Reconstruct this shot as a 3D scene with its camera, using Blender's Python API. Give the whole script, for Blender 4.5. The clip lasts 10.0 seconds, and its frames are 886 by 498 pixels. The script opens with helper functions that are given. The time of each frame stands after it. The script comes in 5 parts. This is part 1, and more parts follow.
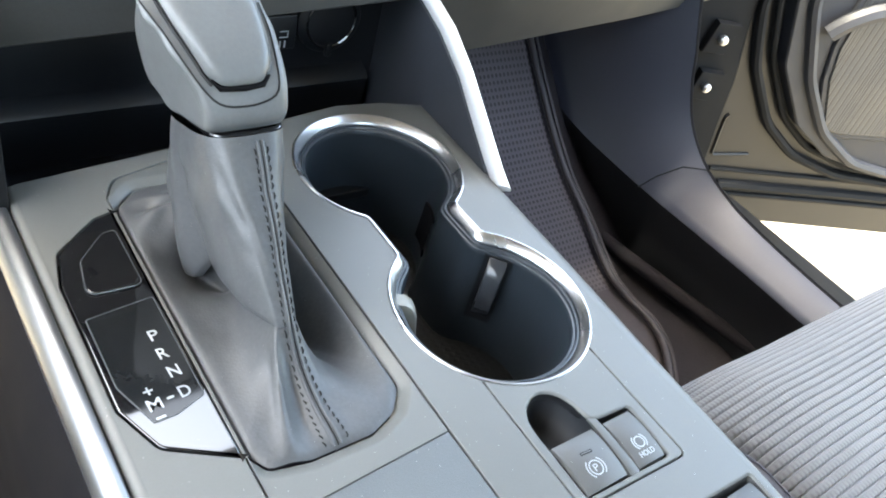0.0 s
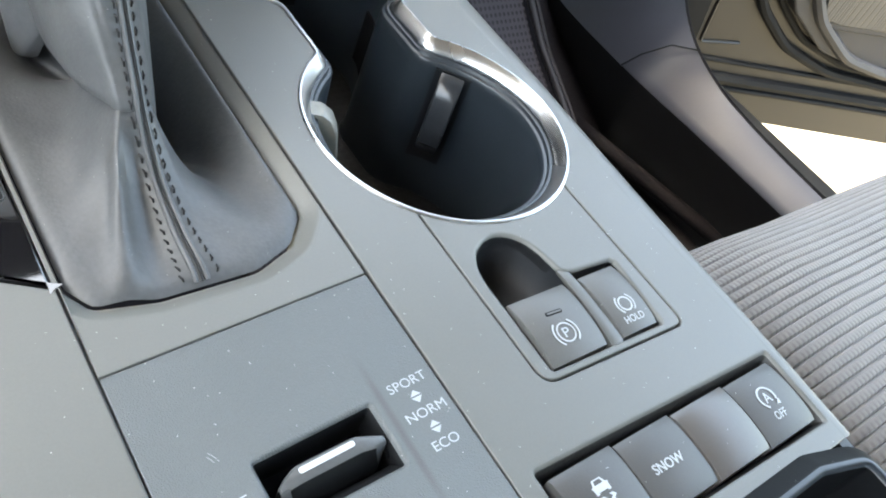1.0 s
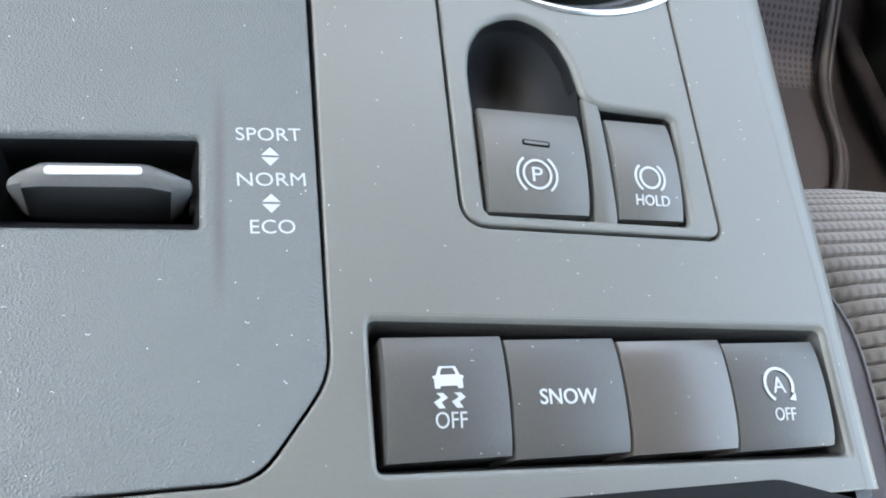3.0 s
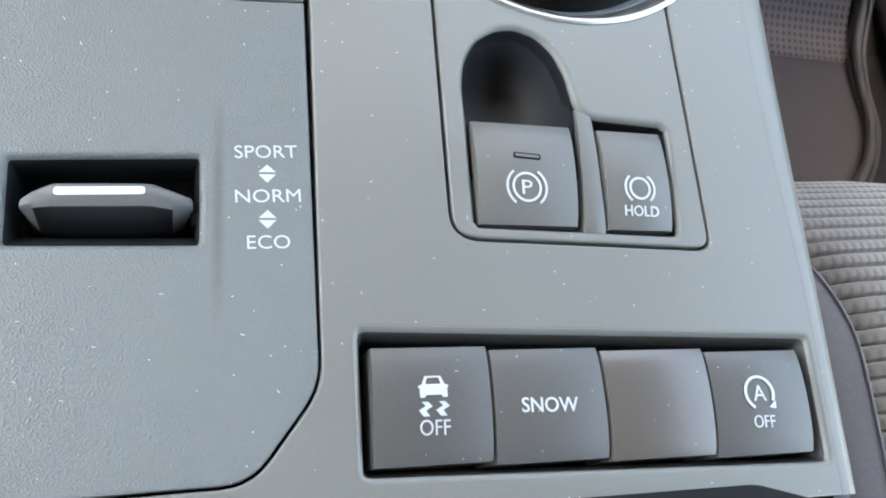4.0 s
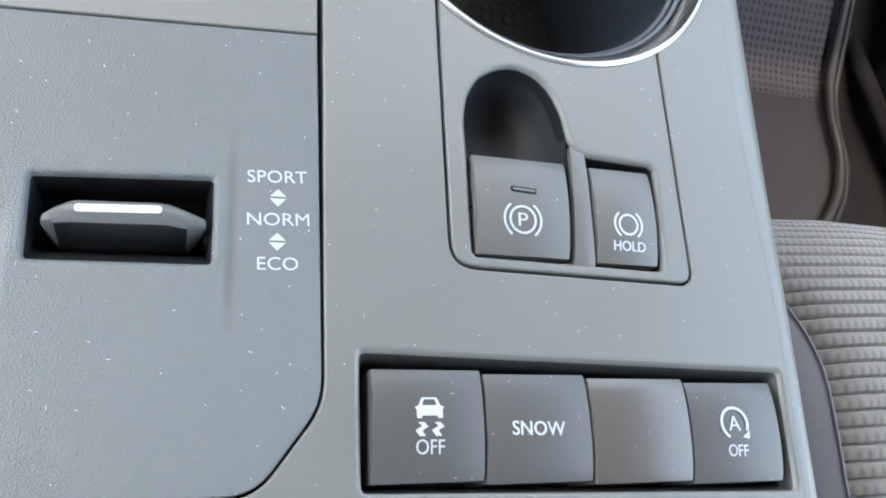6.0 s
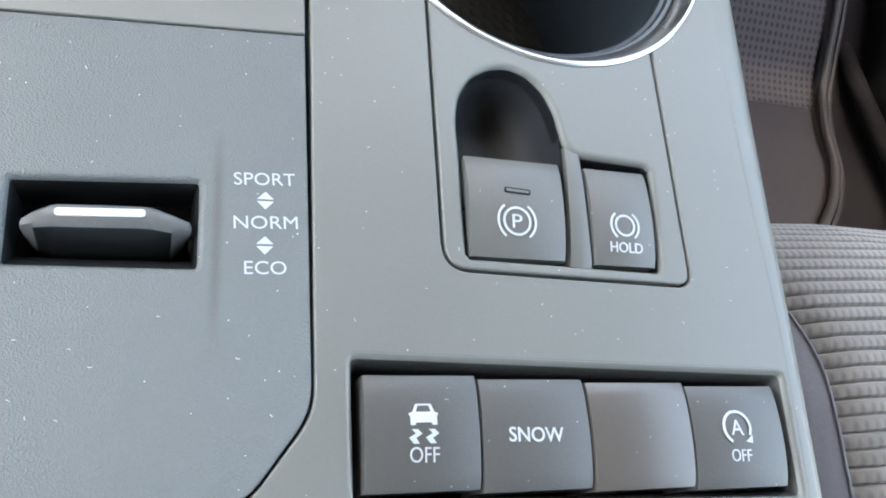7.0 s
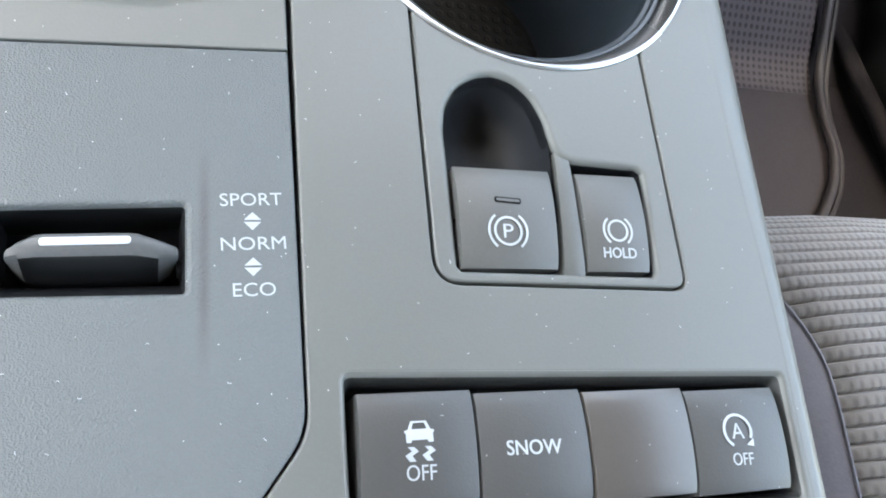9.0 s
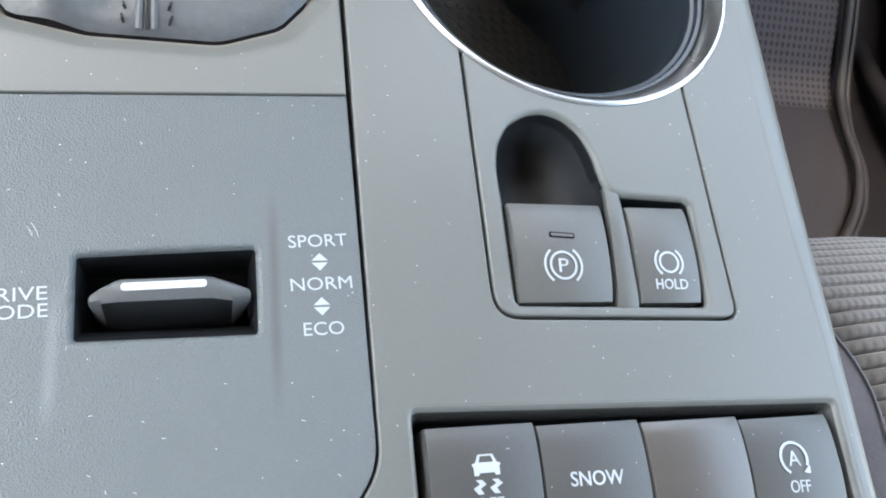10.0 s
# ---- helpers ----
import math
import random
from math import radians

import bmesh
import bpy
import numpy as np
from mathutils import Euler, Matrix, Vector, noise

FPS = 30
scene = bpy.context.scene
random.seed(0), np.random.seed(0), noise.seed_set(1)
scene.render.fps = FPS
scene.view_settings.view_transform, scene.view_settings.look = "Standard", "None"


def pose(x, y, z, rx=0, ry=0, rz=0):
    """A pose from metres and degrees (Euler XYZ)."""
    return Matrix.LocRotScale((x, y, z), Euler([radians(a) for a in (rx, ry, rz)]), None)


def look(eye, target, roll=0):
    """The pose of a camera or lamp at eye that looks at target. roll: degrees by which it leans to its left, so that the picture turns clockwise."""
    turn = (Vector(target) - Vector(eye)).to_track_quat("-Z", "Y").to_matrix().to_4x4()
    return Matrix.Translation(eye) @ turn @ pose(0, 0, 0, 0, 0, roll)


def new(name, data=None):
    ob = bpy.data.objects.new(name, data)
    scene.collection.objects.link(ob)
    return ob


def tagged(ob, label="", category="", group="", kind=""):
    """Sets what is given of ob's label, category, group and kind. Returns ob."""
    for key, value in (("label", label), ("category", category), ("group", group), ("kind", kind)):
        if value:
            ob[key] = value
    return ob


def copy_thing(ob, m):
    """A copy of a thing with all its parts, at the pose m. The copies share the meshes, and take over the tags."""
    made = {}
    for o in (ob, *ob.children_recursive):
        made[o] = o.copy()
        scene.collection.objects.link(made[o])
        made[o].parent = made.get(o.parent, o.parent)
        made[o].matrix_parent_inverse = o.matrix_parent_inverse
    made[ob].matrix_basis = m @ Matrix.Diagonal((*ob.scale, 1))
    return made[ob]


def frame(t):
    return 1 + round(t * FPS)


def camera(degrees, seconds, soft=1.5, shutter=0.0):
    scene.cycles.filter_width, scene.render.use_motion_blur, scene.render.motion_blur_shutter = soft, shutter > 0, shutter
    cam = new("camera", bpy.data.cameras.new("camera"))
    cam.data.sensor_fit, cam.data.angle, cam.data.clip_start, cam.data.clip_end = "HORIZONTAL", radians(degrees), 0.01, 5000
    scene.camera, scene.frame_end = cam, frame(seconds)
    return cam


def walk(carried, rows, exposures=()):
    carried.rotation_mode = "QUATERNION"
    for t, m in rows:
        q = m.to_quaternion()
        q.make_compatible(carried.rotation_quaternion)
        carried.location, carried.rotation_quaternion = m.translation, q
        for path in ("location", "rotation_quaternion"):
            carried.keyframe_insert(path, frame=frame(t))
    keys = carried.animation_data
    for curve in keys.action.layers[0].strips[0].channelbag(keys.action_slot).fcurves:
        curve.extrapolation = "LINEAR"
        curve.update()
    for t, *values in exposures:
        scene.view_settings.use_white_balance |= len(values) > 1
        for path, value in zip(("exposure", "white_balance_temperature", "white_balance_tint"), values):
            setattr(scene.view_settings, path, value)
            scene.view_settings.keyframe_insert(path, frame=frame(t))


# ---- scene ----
U = 0.008          # metres in one unit of the console's plan
Z0 = 0.62          # height of the console's top above the ground
cam = camera(57.84, 10.0, soft=1.9)
# seconds, eye in units of the plan (x right, y ahead, z over the console's top), turn in degrees
ROWS = [
    (0, -19.198, -13.893, 29.815, 48.694, -14.244, -34.693),
    (0.2, -18.513, -13.705, 27.714, 47.840, -14.989, -34.755),
    (0.5, -16.838, -13.265, 25.007, 46.141, -15.969, -34.740),
    (0.7, -15.690, -13.051, 23.377, 44.557, -16.344, -34.719),
    (1, -12.935, -12.142, 20.008, 42.335, -17.824, -34.515),
    (1.2, -11.137, -11.136, 18.316, 39.751, -19.251, -34.237),
    (1.5, -8.733, -11.007, 15.985, 36.778, -20.249, -30.522),
    (1.7, -7.961, -11.102, 15.203, 33.627, -21.151, -26.629),
    (2, -6.616, -12.809, 14.413, 29.263, -20.505, -18.323),
    (2.2, -6.433, -14.237, 14.634, 27.844, -19.737, -13.644),
    (2.5, -4.957, -14.749, 15.490, 25.327, -18.866, -8.985),
    (2.7, -4.064, -13.284, 15.551, 23.483, -18.944, -7.036),
    (3.8, -2.430, -12.355, 16.625, 20.026, -16.687, -4.707),
    (4, -2.507, -12.069, 17.011, 19.032, -16.549, -4.568),
    (4.5, -3.268, -11.799, 17.651, 18.828, -16.746, -3.780),
    (5, -3.700, -11.635, 18.210, 18.978, -17.478, -2.897),
    (5.5, -3.598, -11.948, 17.728, 19.398, -18.482, -2.853),
    (6, -3.436, -12.029, 17.747, 19.620, -19.177, -2.995),
    (6.2, -3.488, -12.194, 17.748, 20.349, -19.619, -3.302),
    (7.3, -3.112, -12.129, 17.125, 21.046, -19.068, -4.146),
    (7.5, -3.118, -11.917, 17.168, 20.689, -19.395, -4.461),
    (8, -2.892, -11.888, 17.220, 20.854, -19.228, -4.882),
    (8.5, -2.897, -11.761, 17.318, 21.107, -18.920, -5.359),
    (9, -2.857, -11.729, 17.322, 21.289, -18.248, -5.765),
    (9.5, -3.402, -11.585, 16.920, 21.752, -17.502, -5.991),
    (9.7, -3.776, -11.637, 17.399, 22.132, -17.180, -6.193),
    (10, -4.068, -11.382, 17.672, 22.703, -16.856, -6.296),
]
walk(cam, [(t, pose(U * x, U * y, Z0 + U * z, rx, ry, rz)) for t, x, y, z, rx, ry, rz in ROWS],
     exposures=[(0, 4.55, 7500, 1.5), (1, 4.33, 7900, 0.5), (2, 4.24, 7850, 1), (2.5, 4.3, 7800, 1.5), (4, 4.38, 7800, 2), (9, 4.40, 7800, 2), (10, 4.34, 7750, 2)])

# ---- light ----
world = bpy.data.worlds.new("sky")
scene.world = world
world.use_nodes = True
wn = world.node_tree.nodes
sky = wn.new("ShaderNodeTexSky")
sky.sky_type, sky.sun_disc = "NISHITA", False
sky.sun_elevation, sky.sun_rotation = radians(74.6), radians(281)
sky.dust_density, sky.ozone_density = 4.0, 0.6
wn["Background"].inputs[1].default_value = 0.15
world.node_tree.links.new(sky.outputs[0], wn["Background"].inputs[0])
sun = new("sun", bpy.data.lights.new("sun", "SUN"))
sun.data.energy, sun.data.angle, sun.data.color = 1.5, radians(8), (1.0, 0.96, 0.90)
sun.matrix_world = look((0, 0, 0), (0.26, -0.05, -0.964))


# ---- materials ----
def material(name, colour, rough=0.5, metal=0.0, grain=None, bump=0.0, dust=0.0, spread=0.12, coat=0.0, spec=0.5, sheen=0.0, stain=18.0):
    """A surface with a broad and a fine variation of tone, a grain that stands up from it, and dust."""
    m = bpy.data.materials.new(name)
    m.use_nodes = True
    t = m.node_tree
    n, ln = t.nodes, t.links
    b = n["Principled BSDF"]
    b.inputs["Roughness"].default_value, b.inputs["Metallic"].default_value = rough, metal
    b.inputs["Coat Weight"].default_value, b.inputs["Specular IOR Level"].default_value = coat, spec
    b.inputs["Sheen Weight"].default_value = sheen
    co = n.new("ShaderNodeTexCoord")
    broad, fine = n.new("ShaderNodeTexNoise"), n.new("ShaderNodeTexNoise")
    for q, s, d in ((broad, stain, 3), (fine, (grain or 900) * 0.6, 2)):
        q.inputs["Scale"].default_value, q.inputs["Detail"].default_value = s, d
        ln.new(co.outputs["Object"], q.inputs["Vector"])
    both = n.new("ShaderNodeMath")
    both.operation = "ADD"
    ln.new(broad.outputs["Fac"], both.inputs[0]), ln.new(fine.outputs["Fac"], both.inputs[1])
    ramp = n.new("ShaderNodeMapRange")
    ramp.inputs["From Min"].default_value, ramp.inputs["From Max"].default_value = 0.6, 1.4
    ramp.inputs["To Min"].default_value, ramp.inputs["To Max"].default_value = 1 - spread, 1 + spread
    ln.new(both.outputs[0], ramp.inputs["Value"])
    tone = n.new("ShaderNodeVectorMath")
    tone.operation = "SCALE"
    tone.inputs[0].default_value = colour
    ln.new(ramp.outputs[0], tone.inputs["Scale"])
    out = tone.outputs[0]
    rr = n.new("ShaderNodeMapRange")
    rr.inputs["From Min"].default_value, rr.inputs["From Max"].default_value = 0.3, 0.7
    rr.inputs["To Min"].default_value, rr.inputs["To Max"].default_value = rough * 0.88, min(1, rough * 1.12)
    ln.new(broad.outputs["Fac"], rr.inputs["Value"])
    ln.new(rr.outputs[0], b.inputs["Roughness"])
    if dust:
        for scale, size, share in ((150.0, 0.020, 0.45), (430.0, 0.050, 0.55)):
            v = n.new("ShaderNodeTexVoronoi")
            v.inputs["Scale"].default_value = scale
            ln.new(co.outputs["Object"], v.inputs["Vector"])
            near, some, one = n.new("ShaderNodeMath"), n.new("ShaderNodeMath"), n.new("ShaderNodeMath")
            near.operation, some.operation, one.operation = "LESS_THAN", "GREATER_THAN", "MULTIPLY"
            near.inputs[1].default_value, some.inputs[1].default_value = size, share
            sep = n.new("ShaderNodeSeparateColor")
            ln.new(v.outputs["Distance"], near.inputs[0]), ln.new(v.outputs["Color"], sep.inputs[0])
            ln.new(sep.outputs[0], some.inputs[0])
            ln.new(near.outputs[0], one.inputs[0]), ln.new(some.outputs[0], one.inputs[1])
            amount = n.new("ShaderNodeMath")
            amount.operation = "MULTIPLY"
            amount.inputs[1].default_value = dust
            ln.new(one.outputs[0], amount.inputs[0])
            mix = n.new("ShaderNodeMix")
            mix.data_type = "RGBA"
            mix.inputs["B"].default_value = (0.62, 0.62, 0.60, 1)
            ln.new(amount.outputs[0], mix.inputs["Factor"]), ln.new(out, mix.inputs["A"])
            out = mix.outputs["Result"]
    ln.new(out, b.inputs["Base Color"])
    if grain and bump:
        v = n.new("ShaderNodeTexVoronoi")
        v.inputs["Scale"].default_value = grain
        ln.new(co.outputs["Object"], v.inputs["Vector"])
        bp = n.new("ShaderNodeBump")
        bp.inputs["Strength"].default_value, bp.inputs["Distance"].default_value = bump, 0.0002
        ln.new(v.outputs["Distance"], bp.inputs["Height"])
        ln.new(bp.outputs[0], b.inputs["Normal"])
    return m


def dotted(name, colour, dark, pitch, size, rough, depth=0.0006):
    """A sheet with rows of small round pits."""
    m = material(name, colour, rough, grain=1500, bump=0.15)
    n, ln = m.node_tree.nodes, m.node_tree.links
    b = n["Principled BSDF"]
    co = n.new("ShaderNodeTexCoord")
    cell, middle, length = (n.new("ShaderNodeVectorMath") for _ in range(3))
    cell.operation, middle.operation, length.operation = "MODULO", "SUBTRACT", "LENGTH"
    shift = n.new("ShaderNodeVectorMath")
    shift.operation = "ADD"
    shift.inputs[1].default_value = (10, 10, 0)
    flat = n.new("ShaderNodeVectorMath")
    flat.operation = "MULTIPLY"
    flat.inputs[1].default_value = (1, 1, 0)
    ln.new(co.outputs["Object"], flat.inputs[0])
    ln.new(flat.outputs[0], shift.inputs[0])
    cell.inputs[1].default_value = (pitch, pitch, 1)
    ln.new(shift.outputs[0], cell.inputs[0])
    middle.inputs[1].default_value = (pitch / 2, pitch / 2, 0)
    ln.new(cell.outputs[0], middle.inputs[0])
    ln.new(middle.outputs[0], length.inputs[0])
    step = n.new("ShaderNodeMapRange")
    step.inputs["From Min"].default_value, step.inputs["From Max"].default_value = size * 0.8, size * 1.2
    ln.new(length.outputs["Value"], step.inputs["Value"])
    mix = n.new("ShaderNodeMix")
    mix.data_type = "RGBA"
    mix.inputs["A"].default_value = (*dark, 1)
    old = b.inputs["Base Color"].links[0].from_socket
    ln.new(step.outputs[0], mix.inputs["Factor"]), ln.new(old, mix.inputs["B"])
    ln.new(mix.outputs["Result"], b.inputs["Base Color"])
    bp = n.new("ShaderNodeBump")
    bp.inputs["Strength"].default_value, bp.inputs["Distance"].default_value = 0.8, depth
    ln.new(step.outputs[0], bp.inputs["Height"])
    ln.new(bp.outputs[0], b.inputs["Normal"])
    return m


def woven(name, colour, px, py):
    """Ribbed knit: rows of small loops with dark eyes along each rib, laid out by the mesh's own cloth coordinates."""
    m = material(name, colour, 0.92, sheen=0.3, spread=0.1, grain=700)
    n, ln = m.node_tree.nodes, m.node_tree.links
    b = n["Principled BSDF"]
    uvn = n.new("ShaderNodeUVMap")
    uvn.uv_map = "cloth"
    cell, middle, stretch, length = (n.new("ShaderNodeVectorMath") for _ in range(4))
    cell.operation, middle.operation, stretch.operation, length.operation = "MODULO", "SUBTRACT", "MULTIPLY", "LENGTH"
    ln.new(uvn.outputs[0], cell.inputs[0])
    cell.inputs[1].default_value = (px, py, 1)
    ln.new(cell.outputs[0], middle.inputs[0])
    middle.inputs[1].default_value = (px / 2, py * 0.68, 0)
    ln.new(middle.outputs[0], stretch.inputs[0])
    stretch.inputs[1].default_value = (1 / px, 0.75 / py, 0)
    ln.new(stretch.outputs[0], length.inputs[0])
    eye = n.new("ShaderNodeMapRange")
    eye.inputs["From Min"].default_value, eye.inputs["From Max"].default_value = 0.08, 0.36
    ln.new(length.outputs["Value"], eye.inputs["Value"])
    fuzz = n.new("ShaderNodeTexNoise")
    fuzz.inputs["Scale"].default_value = 2600
    ln.new(uvn.outputs[0], fuzz.inputs["Vector"])
    high = n.new("ShaderNodeMath")
    high.operation = "MULTIPLY_ADD"
    high.inputs[1].default_value = 0.35
    ln.new(fuzz.outputs["Fac"], high.inputs[0]), ln.new(eye.outputs[0], high.inputs[2])
    bp = n.new("ShaderNodeBump")
    bp.inputs["Strength"].default_value, bp.inputs["Distance"].default_value = 0.35, 0.0005
    ln.new(high.outputs[0], bp.inputs["Height"])
    ln.new(bp.outputs[0], b.inputs["Normal"])
    g = n.new("ShaderNodeMapRange")
    g.inputs["To Min"].default_value, g.inputs["To Max"].default_value = 0.74, 1.03
    ln.new(eye.outputs[0], g.inputs["Value"])
    sc = n.new("ShaderNodeVectorMath")
    sc.operation = "SCALE"
    old = b.inputs["Base Color"].links[0].from_socket
    ln.new(old, sc.inputs[0]), ln.new(g.outputs[0], sc.inputs["Scale"])
    ln.new(sc.outputs[0], b.inputs["Base Color"])
    return m


GREY = material("grey_satin_plastic", (0.1165, 0.1185, 0.1115), 0.40, grain=2400, bump=0.07, dust=0.8, spread=0.05)
GREY_TEX = material("grey_grained_plastic", (0.098, 0.107, 0.110), 0.43, grain=2600, bump=0.75, dust=0.8, spread=0.06)


def soft_streak(m, x, y0, y1, width, tone, amount):
    """A soft streak of another tone along y, at a place of the console's plan, laid into a material of the console."""
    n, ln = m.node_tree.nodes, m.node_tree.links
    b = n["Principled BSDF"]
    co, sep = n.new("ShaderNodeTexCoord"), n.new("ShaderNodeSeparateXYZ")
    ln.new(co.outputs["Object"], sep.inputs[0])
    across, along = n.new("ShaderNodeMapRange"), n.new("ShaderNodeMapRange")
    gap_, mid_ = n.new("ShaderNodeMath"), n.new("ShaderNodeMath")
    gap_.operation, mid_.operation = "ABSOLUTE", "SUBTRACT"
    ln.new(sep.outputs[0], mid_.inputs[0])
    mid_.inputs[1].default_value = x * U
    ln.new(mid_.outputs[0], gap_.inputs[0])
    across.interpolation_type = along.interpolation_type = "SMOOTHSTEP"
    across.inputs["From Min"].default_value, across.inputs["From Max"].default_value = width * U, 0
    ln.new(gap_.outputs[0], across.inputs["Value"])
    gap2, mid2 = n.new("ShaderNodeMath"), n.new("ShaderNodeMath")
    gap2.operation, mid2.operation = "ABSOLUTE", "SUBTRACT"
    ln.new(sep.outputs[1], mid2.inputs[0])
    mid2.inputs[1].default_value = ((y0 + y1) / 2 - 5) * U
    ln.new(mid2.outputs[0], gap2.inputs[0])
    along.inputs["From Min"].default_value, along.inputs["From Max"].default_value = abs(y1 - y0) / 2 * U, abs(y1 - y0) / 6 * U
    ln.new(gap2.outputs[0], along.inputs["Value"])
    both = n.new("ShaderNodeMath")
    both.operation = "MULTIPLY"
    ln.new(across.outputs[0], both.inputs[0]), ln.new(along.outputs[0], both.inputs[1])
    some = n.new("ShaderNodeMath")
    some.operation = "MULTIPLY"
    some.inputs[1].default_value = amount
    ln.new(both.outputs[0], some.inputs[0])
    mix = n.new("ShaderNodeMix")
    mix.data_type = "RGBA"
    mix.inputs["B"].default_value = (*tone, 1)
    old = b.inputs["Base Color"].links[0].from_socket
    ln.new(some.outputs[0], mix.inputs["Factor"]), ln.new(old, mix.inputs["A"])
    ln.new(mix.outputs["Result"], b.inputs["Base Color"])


soft_streak(GREY_TEX, -2.06, -2.4, -8.6, 0.20, (0.055, 0.048, 0.045), 0.55)
soft_streak(GREY_TEX, -6.64, -4.9, -8.6, 0.22, (0.30, 0.31, 0.32), 0.2)
RIB = material("rib_plastic", (0.088, 0.088, 0.083), 0.42, grain=1800, bump=0.10, spread=0.05)
BUTTON = material("button_plastic", (0.053, 0.0515, 0.050), 0.45, grain=2200, bump=0.10, dust=0.6, spread=0.06)
BRAKEKEY = material("brake_key_plastic", (0.082, 0.0805, 0.077), 0.45, grain=2400, bump=0.06, dust=0.6, spread=0.06)
BLANK = material("blank_button_plastic", (0.068, 0.060, 0.055), 0.33, grain=1800, bump=0.03, dust=0.4, spread=0.06)
BLACK = material("black_plastic", (0.007, 0.0075, 0.009), 0.42, grain=1500, bump=0.12)
WELL = material("well_plastic", (0.018, 0.0235, 0.030), 0.36, grain=1800, bump=0.08)
SCOOP = material("scoop_plastic", (0.0110, 0.0124, 0.0152), 0.60, grain=1800, bump=0.04, spec=0.35)
GAP = material("gap_black", (0.004, 0.004, 0.005), 0.9, spec=0.1)
GLOSS = material("gloss_black", (0.006, 0.006, 0.007), 0.04, coat=1.0, dust=0.25, spread=0.02)
WINDOW = material("tinted_window", (0.01, 0.011, 0.012), 0.06, spread=0.02, spec=0.35)
CHROME = material("satin_chrome", (0.54, 0.55, 0.565), 0.28, metal=1.0, spread=0.02)
SILVER = material("silver_paint", (0.27, 0.28, 0.29), 0.36, metal=0.9, spread=0.03)
DARKCHROME = material("dark_chrome", (0.25, 0.24, 0.25), 0.18, metal=1.0, spread=0.05)
LEATHER = material("grey_leather", (0.070, 0.073, 0.077), 0.46, grain=900, bump=0.22, dust=0.4, spread=0.16, stain=60, spec=0.45)
KNOB = material("knob_leather", (0.122, 0.126, 0.128), 0.40, grain=1000, bump=0.12, spread=0.08, stain=60)
THREAD = material("dark_thread", (0.007, 0.007, 0.008), 0.8)
PRINT = material("white_print", (0.37, 0.39, 0.405), 0.5, spread=0.06)
LINT = material("lint", (0.38, 0.39, 0.40), 0.9, spread=0.2)
CLIP_SHINE = material("clip_shine_plastic", (0.22, 0.215, 0.19), 0.35, grain=1500, bump=0.03)
CAP = material("rocker_cap_plastic", (0.075, 0.078, 0.081), 0.38, grain=1800, bump=0.08)
ROCKER = material("rocker_plastic", (0.0045, 0.005, 0.0055), 0.42, grain=1800, bump=0.05, spec=0.2)
BAR = material("white_bar", (0.49, 0.51, 0.54), 0.3, spread=0.03)
TRAY = material("tray_plastic", (0.004, 0.0045, 0.0055), 0.6, grain=1500, bump=0.1, spec=0.2)
TRAYTOP = material("front_tray_plastic", (0.0055, 0.0065, 0.0085), 0.42, grain=1500, bump=0.1)
CLIP = material("clip_plastic", (0.026, 0.029, 0.034), 0.24, grain=1500, bump=0.03)
EDGING = material("smooth_edge_plastic", (0.055, 0.060, 0.064), 0.24, grain=1300, bump=0.04)
LINER = material("pocket_liner", (0.036, 0.032, 0.032), 0.95, grain=900, bump=0.6, spread=0.3)
SOFT = material("dark_soft_plastic", (0.0075, 0.0083, 0.009), 0.6, grain=1300, bump=0.07, dust=0.3, spec=0.10)
VINYL = material("seat_vinyl", (0.125, 0.119, 0.135), 0.55, grain=1200, bump=0.2)
CLOTH = woven("ribbed_cloth", (0.163, 0.148, 0.138), 0.0026, 0.62 * U)
CARPET = material("carpet", (0.015, 0.0137, 0.0155), 1.0, grain=900, bump=1.0, spread=0.3)
MAT = dotted("mat_rubber", (0.048, 0.042, 0.047), (0.024, 0.021, 0.0235), 0.0062, 0.0019, 0.7)
MATFLAT = material("mat_sheet_rubber", (0.030, 0.026, 0.029), 0.75, grain=700, bump=0.5, spread=0.16, stain=26, spec=0.2)
RUBBER = material("mat_edge_rubber", (0.022, 0.019, 0.0215), 0.55, grain=1200, bump=0.25, spec=0.3)
TRIM = material("dark_trim", (0.018, 0.019, 0.0235), 0.55, grain=1500, bump=0.15, spread=0.08, spec=0.28)
WING = material("wing_plastic", (0.034, 0.037, 0.045), 0.4, grain=1500, bump=0.2, spread=0.08)
FLANK = material("flank_plastic", (0.005, 0.005, 0.0065), 0.75, grain=1500, bump=0.2, spread=0.08, spec=0.12)
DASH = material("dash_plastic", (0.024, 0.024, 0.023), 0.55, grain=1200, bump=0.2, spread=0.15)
PAINT = material("bronze_grey_paint", (0.0115, 0.0115, 0.0118), 0.38, metal=0.0, spec=0.25, spread=0.05)
SEAL = material("door_rubber", (0.006, 0.0065, 0.0075), 0.7, spec=0.12)
CARPET.node_tree.nodes["Principled BSDF"].inputs["Specular IOR Level"].default_value = 0.05
MAT.node_tree.nodes["Principled BSDF"].inputs["Specular IOR Level"].default_value = 0.15
KICK = material("kick_panel_plastic", (0.027, 0.030, 0.044), 0.46, grain=1500, bump=0.10, spread=0.06, spec=0.35)
# right strip's silver, paler than the left's: windscreen light put into the colour
LIT_SILVER = material("lit_silver_paint", (0.78, 0.79, 0.80), 0.4, metal=0.35, spread=0.03)
GRILLE = dotted("speaker_grille", (0.018, 0.020, 0.024), (0.005, 0.005, 0.006), 0.004, 0.0012, 0.5)
